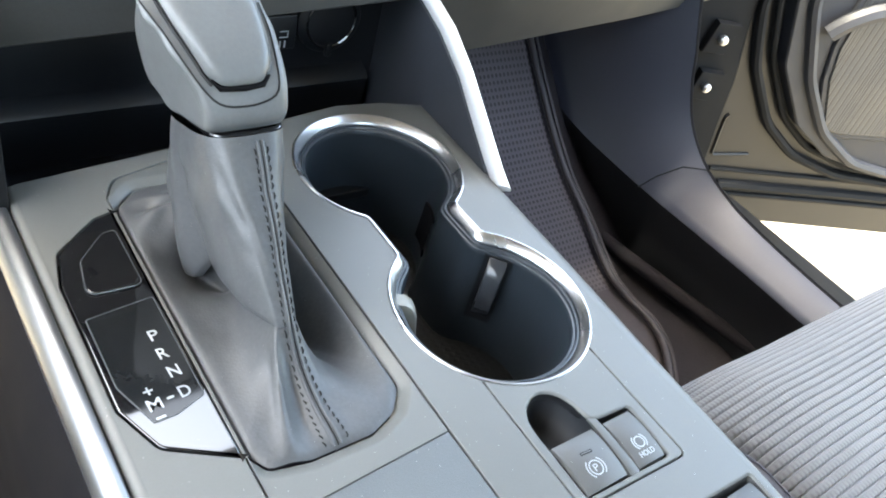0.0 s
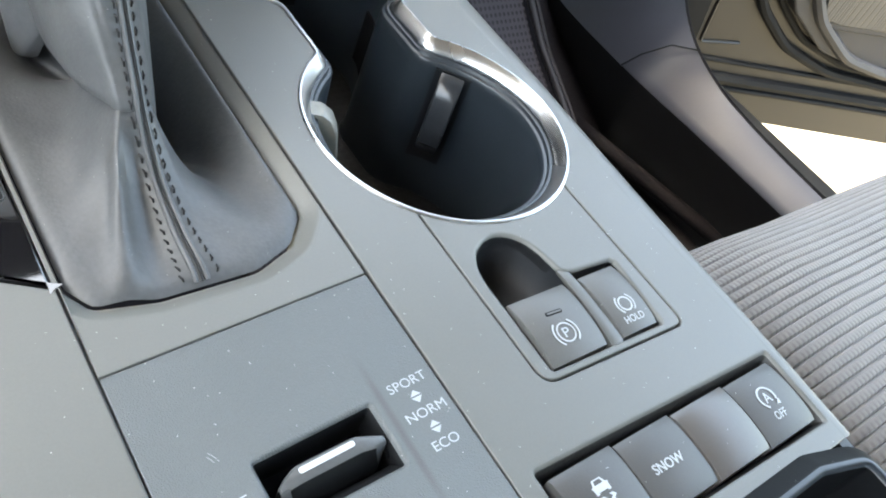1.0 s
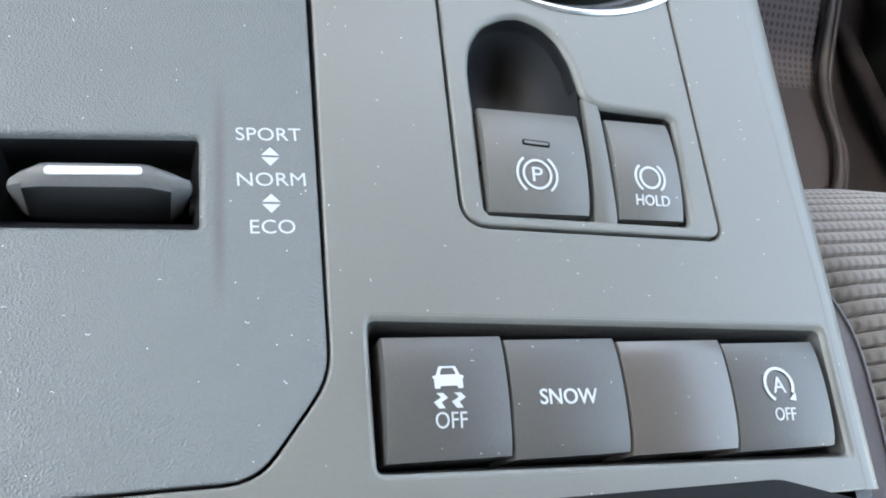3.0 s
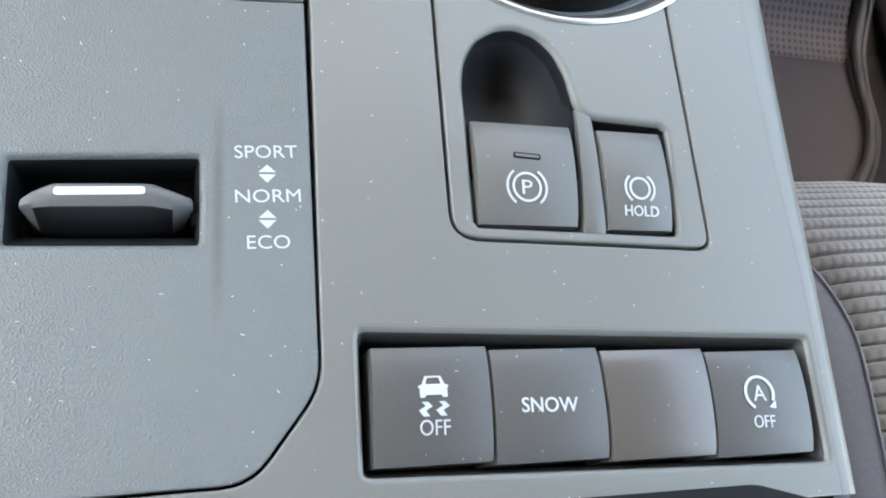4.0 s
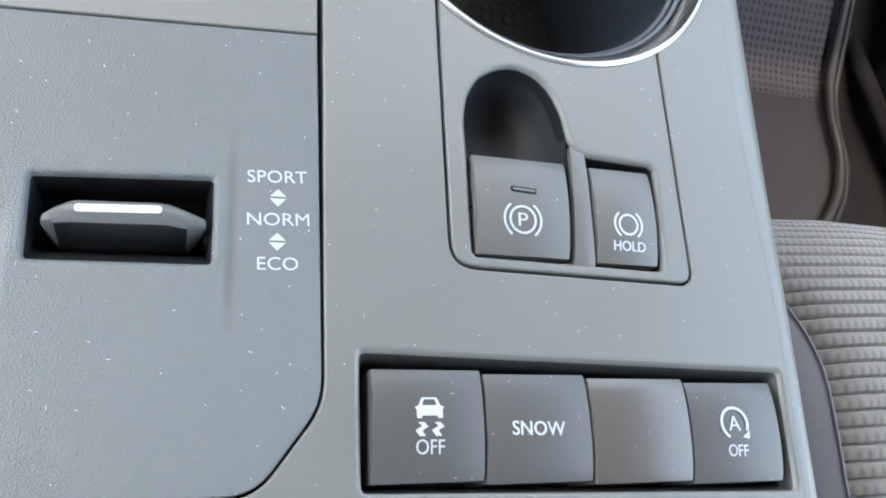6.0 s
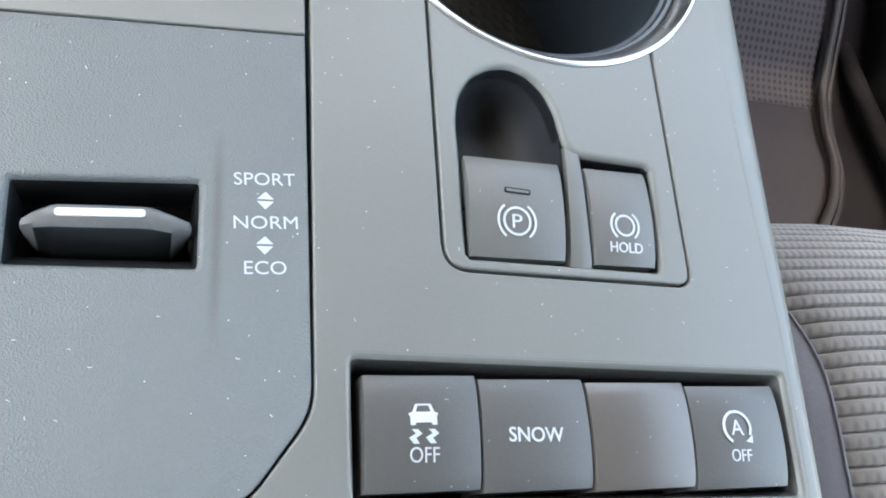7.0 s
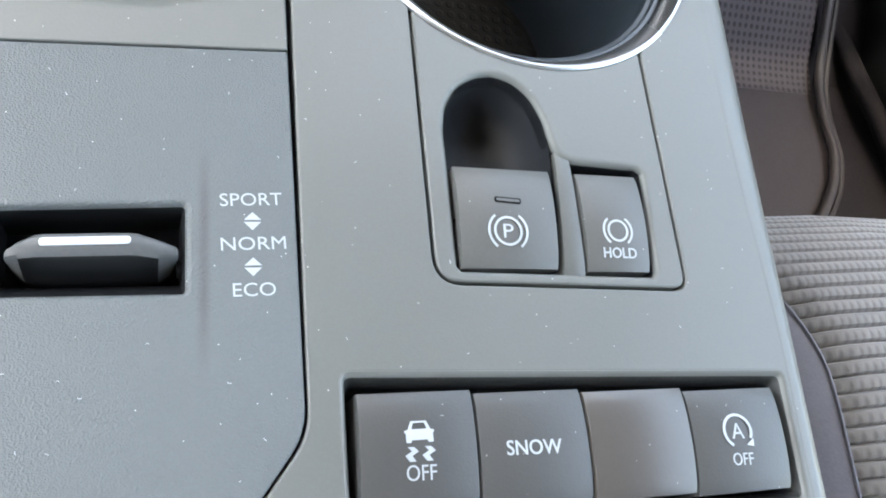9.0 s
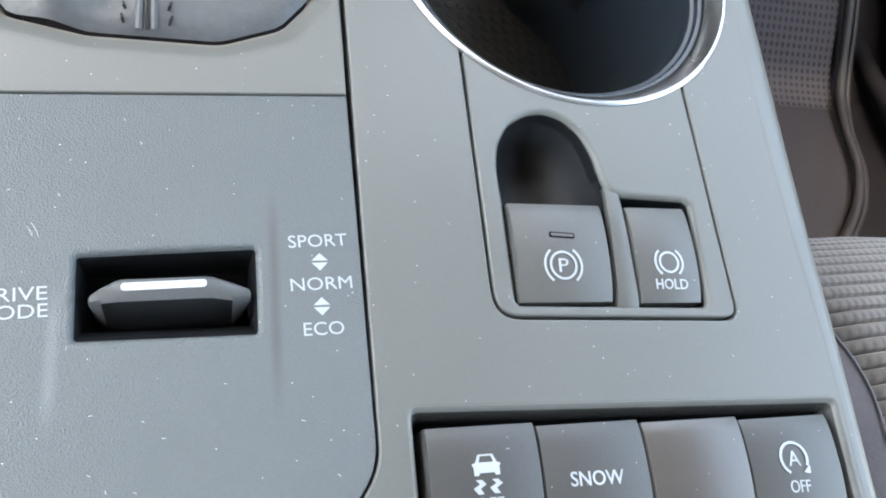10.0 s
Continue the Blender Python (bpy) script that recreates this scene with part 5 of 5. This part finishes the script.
inner_line = [(9.8, 20), (11.0, -6), (18.2, -18.6), (26.5, -27.6), (36.3, -33.2), (46, -34.7), (108, -35)]
part("trim_ridge", tube(smoothed([dp(s, z, 3.2) for s, z in inner_line], 1.0, 1.5, closed=False), 1.0, 8), TRIM, door)
seal_line = [(4.2, 30), (4.8, -8.8), (9.4, -19.0), (17.5, -29.0), (26.0, -34.6), (37.0, -37.8), (52, -38.6), (110, -39.0)]
part("door_seal", tube(smoothed([dp(s, z, 0.7) for s, z in seal_line], 1.0, 1.5, closed=False), 0.85, 8), SEAL, door, "black rubber door seal")
part("second_seal", tube(smoothed([dp(s + 2.0, z + 1.9, 0.9) for s, z in seal_line], 1.0, 1.5, closed=False), 0.55, 8), SEAL, door)
for z, r, m_ in ((-39.8, 0.45, SEAL), (-43.0, 1.0, SEAL), (-45.0, 0.5, SEAL)):
    part("sill_seal", tube([dp(12 if z > -41 else 15, z, 0.2), dp(40, z + 0.6, 0.2), dp(112, z + 1.5, 0.2)], r, 8), m_, door, "black rubber strip")
speaker = fillet([(17.5, 12), (18.6, -12.5), (20.3, -18.3), (25.6, -28.2), (30, -28.6), (62, -26.6), (64, 12)], [1, 3, 4, 2, 2, 3, 1])
part("speaker_frame", door_sheet(speaker, 3.6, 1.0), TRIM, door)
part("speaker_grille", door_sheet(inset(anticlockwise([Vector(q) for q in speaker]), 1.0), 3.9, 0.6), GRILLE, door, "dark perforated speaker grille")
part("pull_trim", tube(smoothed([dp(15.8, -10.8, 4.0), dp(17.4, -8.2, 4.4), dp(21, -5.8, 4.6), dp(27, -4.2, 4.6), dp(60, -2, 4.6)], 0.8, 1.2, closed=False), 1.4, 8), TRIM, door, "dark satin door pull trim")
part("drain_emboss", tube(smoothed([dp(10.3, -28.6, 0.1), dp(9.6, -29.2, 0.1), dp(10.9, -37.0, 0.1), dp(18.2, -36.0, 0.1)], 0.4, 0.4, closed=False), 0.28, 6), PAINT, door)
# flat black sheet stands in for the shade over the hinge end
part("hinge_shade_sheet", door_sheet([(-9, 30), (3.0, 30), (4.2, -8), (5.3, -14), (7.6, -22.2), (8.8, -30), (10.4, -38.5), (6, -40), (-3, -26), (-9, -14)], 0.35, 1.0), SEAL, door, "black sheet for the shaded hinge end of the door")
for s, z in ((0.6, -15.2), (1.9, -23.5)):
    h = part("hinge", join(door_sheet([(s - 2.4, z - 2.6), (s + 1.6, z - 2.6), (s + 2.4, z + 2.6), (s - 1.8, z + 2.6)], 1.6, 2.5)), SEAL, door, "black door hinge")
    part("bolt", tube([dp(s, z, 1.5), dp(s, z, 2.3), dp(s, z, 2.5)], [0.75, 0.75, 0.5], 12), STEEL, h, "zinc hinge bolt")

# ---- rest of the cabin, and outside ----
rows = [[(x, -130, 70), (x, 20, 75), (x, 44.5, 71.5), (x, 45.5, 73.5), (x, 20, 78), (x, -130, 74)] for x in (-72, 72)]
tagged(link("ceiling", loft(rows, True, True, True), HEADLINER, base=(0, -40, 75)), "light grey headliner of the car roof", "roof lining", kind="structure")
for sx in (-1, 1):
    rows = [[(sx * x, y, z), (sx * (x + 4), y, z), (sx * (x + 4), y + 7, z - 2), (sx * x, y + 7, z - 2)] for x, y, z in ((72, 42, 72), (80, 78, 48), (84, 112, 26))]
    tagged(link("pillar_front", loft(rows, True, True, True), HEADLINER, base=(sx * 80, 80, 26)), "light grey windscreen pillar", "pillar", kind="structure")
    rows = [[(sx * x, y, z), (sx * (x + 4), y, z), (sx * (x + 4), y - 16, z), (sx * x, y - 16, z)] for x, y, z in ((82, -52, -48), (82, -54, 10), (72, -60, 76))]
    tagged(link("pillar_middle", loft(rows, True, True, True), TRIM, base=(sx * 80, -60, -48)), "dark centre pillar", "pillar", kind="structure")
tagged(link("bulkhead", block(-86, 86, 93, 97, -50, 19), CARPET, base=(0, 95, -50)), "dark bulkhead below the windscreen", "wall", kind="structure")
tagged(link("wall_rear", block(-86, 86, -134, -130, -50, 26), TRIM, base=(0, -132, -50)), "dark rear bulkhead", "wall", kind="structure")
for sx in (-1, 1):
    tagged(link("wall_side", block(min(sx * 82, sx * 86), max(sx * 82, sx * 86), -130, -66, -50, 20), TRIM, base=(sx * 84, -98, -50)), "dark rear door trim", "wall", kind="structure")
# added wall, out of view: blocks low light from the driver's side
tagged(link("wall_left", block(-90, -84, -66, 76, -50, 22, 1.5), TRIM, base=(-87, 0, -50)), "unseen dark wall added to cut light from the left", "wall", kind="structure")
g = bmesh.new()
bmesh.ops.create_grid(g, x_segments=8, y_segments=8, size=40000)
for v in g.verts:
    v.co.z = -Z0 / U
tagged(link("ground", g, GROUND, base=(0, 0, -Z0 / U)), "pale sunlit concrete", "ground", kind="structure")

# lint and fine scratches on the console
rng = random.Random(7)
bits = []
for x, y, turn, size in [(2.95, -9.3, 0.6, 0.09)] + [(rng.uniform(-8.5, 12.5), rng.uniform(-11, 1), rng.uniform(0, 6.3), rng.uniform(0.03, 0.09)) for _ in range(60)]:
    if (-6.4 < x < -2.3 and -6.6 < y < -4.1) or (3.7 < x < 9.8 and -6 < y < 0) or (x > 0.7 and y < -8.1 and not x == 2.95) or (x > 1 and y > 0) or (-2 < x < 0 and -7 < y < -3.6) or (x < -6.5 and -6.3 < y < -5):
        continue
    z = 0.34 if x == 2.95 else 0.015
    bend = rng.uniform(-1.5, 1.5)
    path = [(x + size * t * math.cos(turn + bend * t), y + size * t * math.sin(turn + bend * t), z) for t in (0, 0.25, 0.5, 0.75, 1)]
    bits.append(tube(path, rng.uniform(0.006, 0.010), 5))
for cx_, cy_, r_, a0, a1 in ((-7.9, -4.35, 0.9, 15, 40), (-8.0, -4.4, 0.9, 20, 36)):
    bits.append(tube([(q.x, q.y, 0.004) for q in arc(cx_, cy_, r_, a0, a1, 10)], 0.006, 4))
tagged(link("lint", join(*bits), LINT, base=(0, -5, 0)), "pale lint and dust fibres on the console", "lint", kind="stuff")
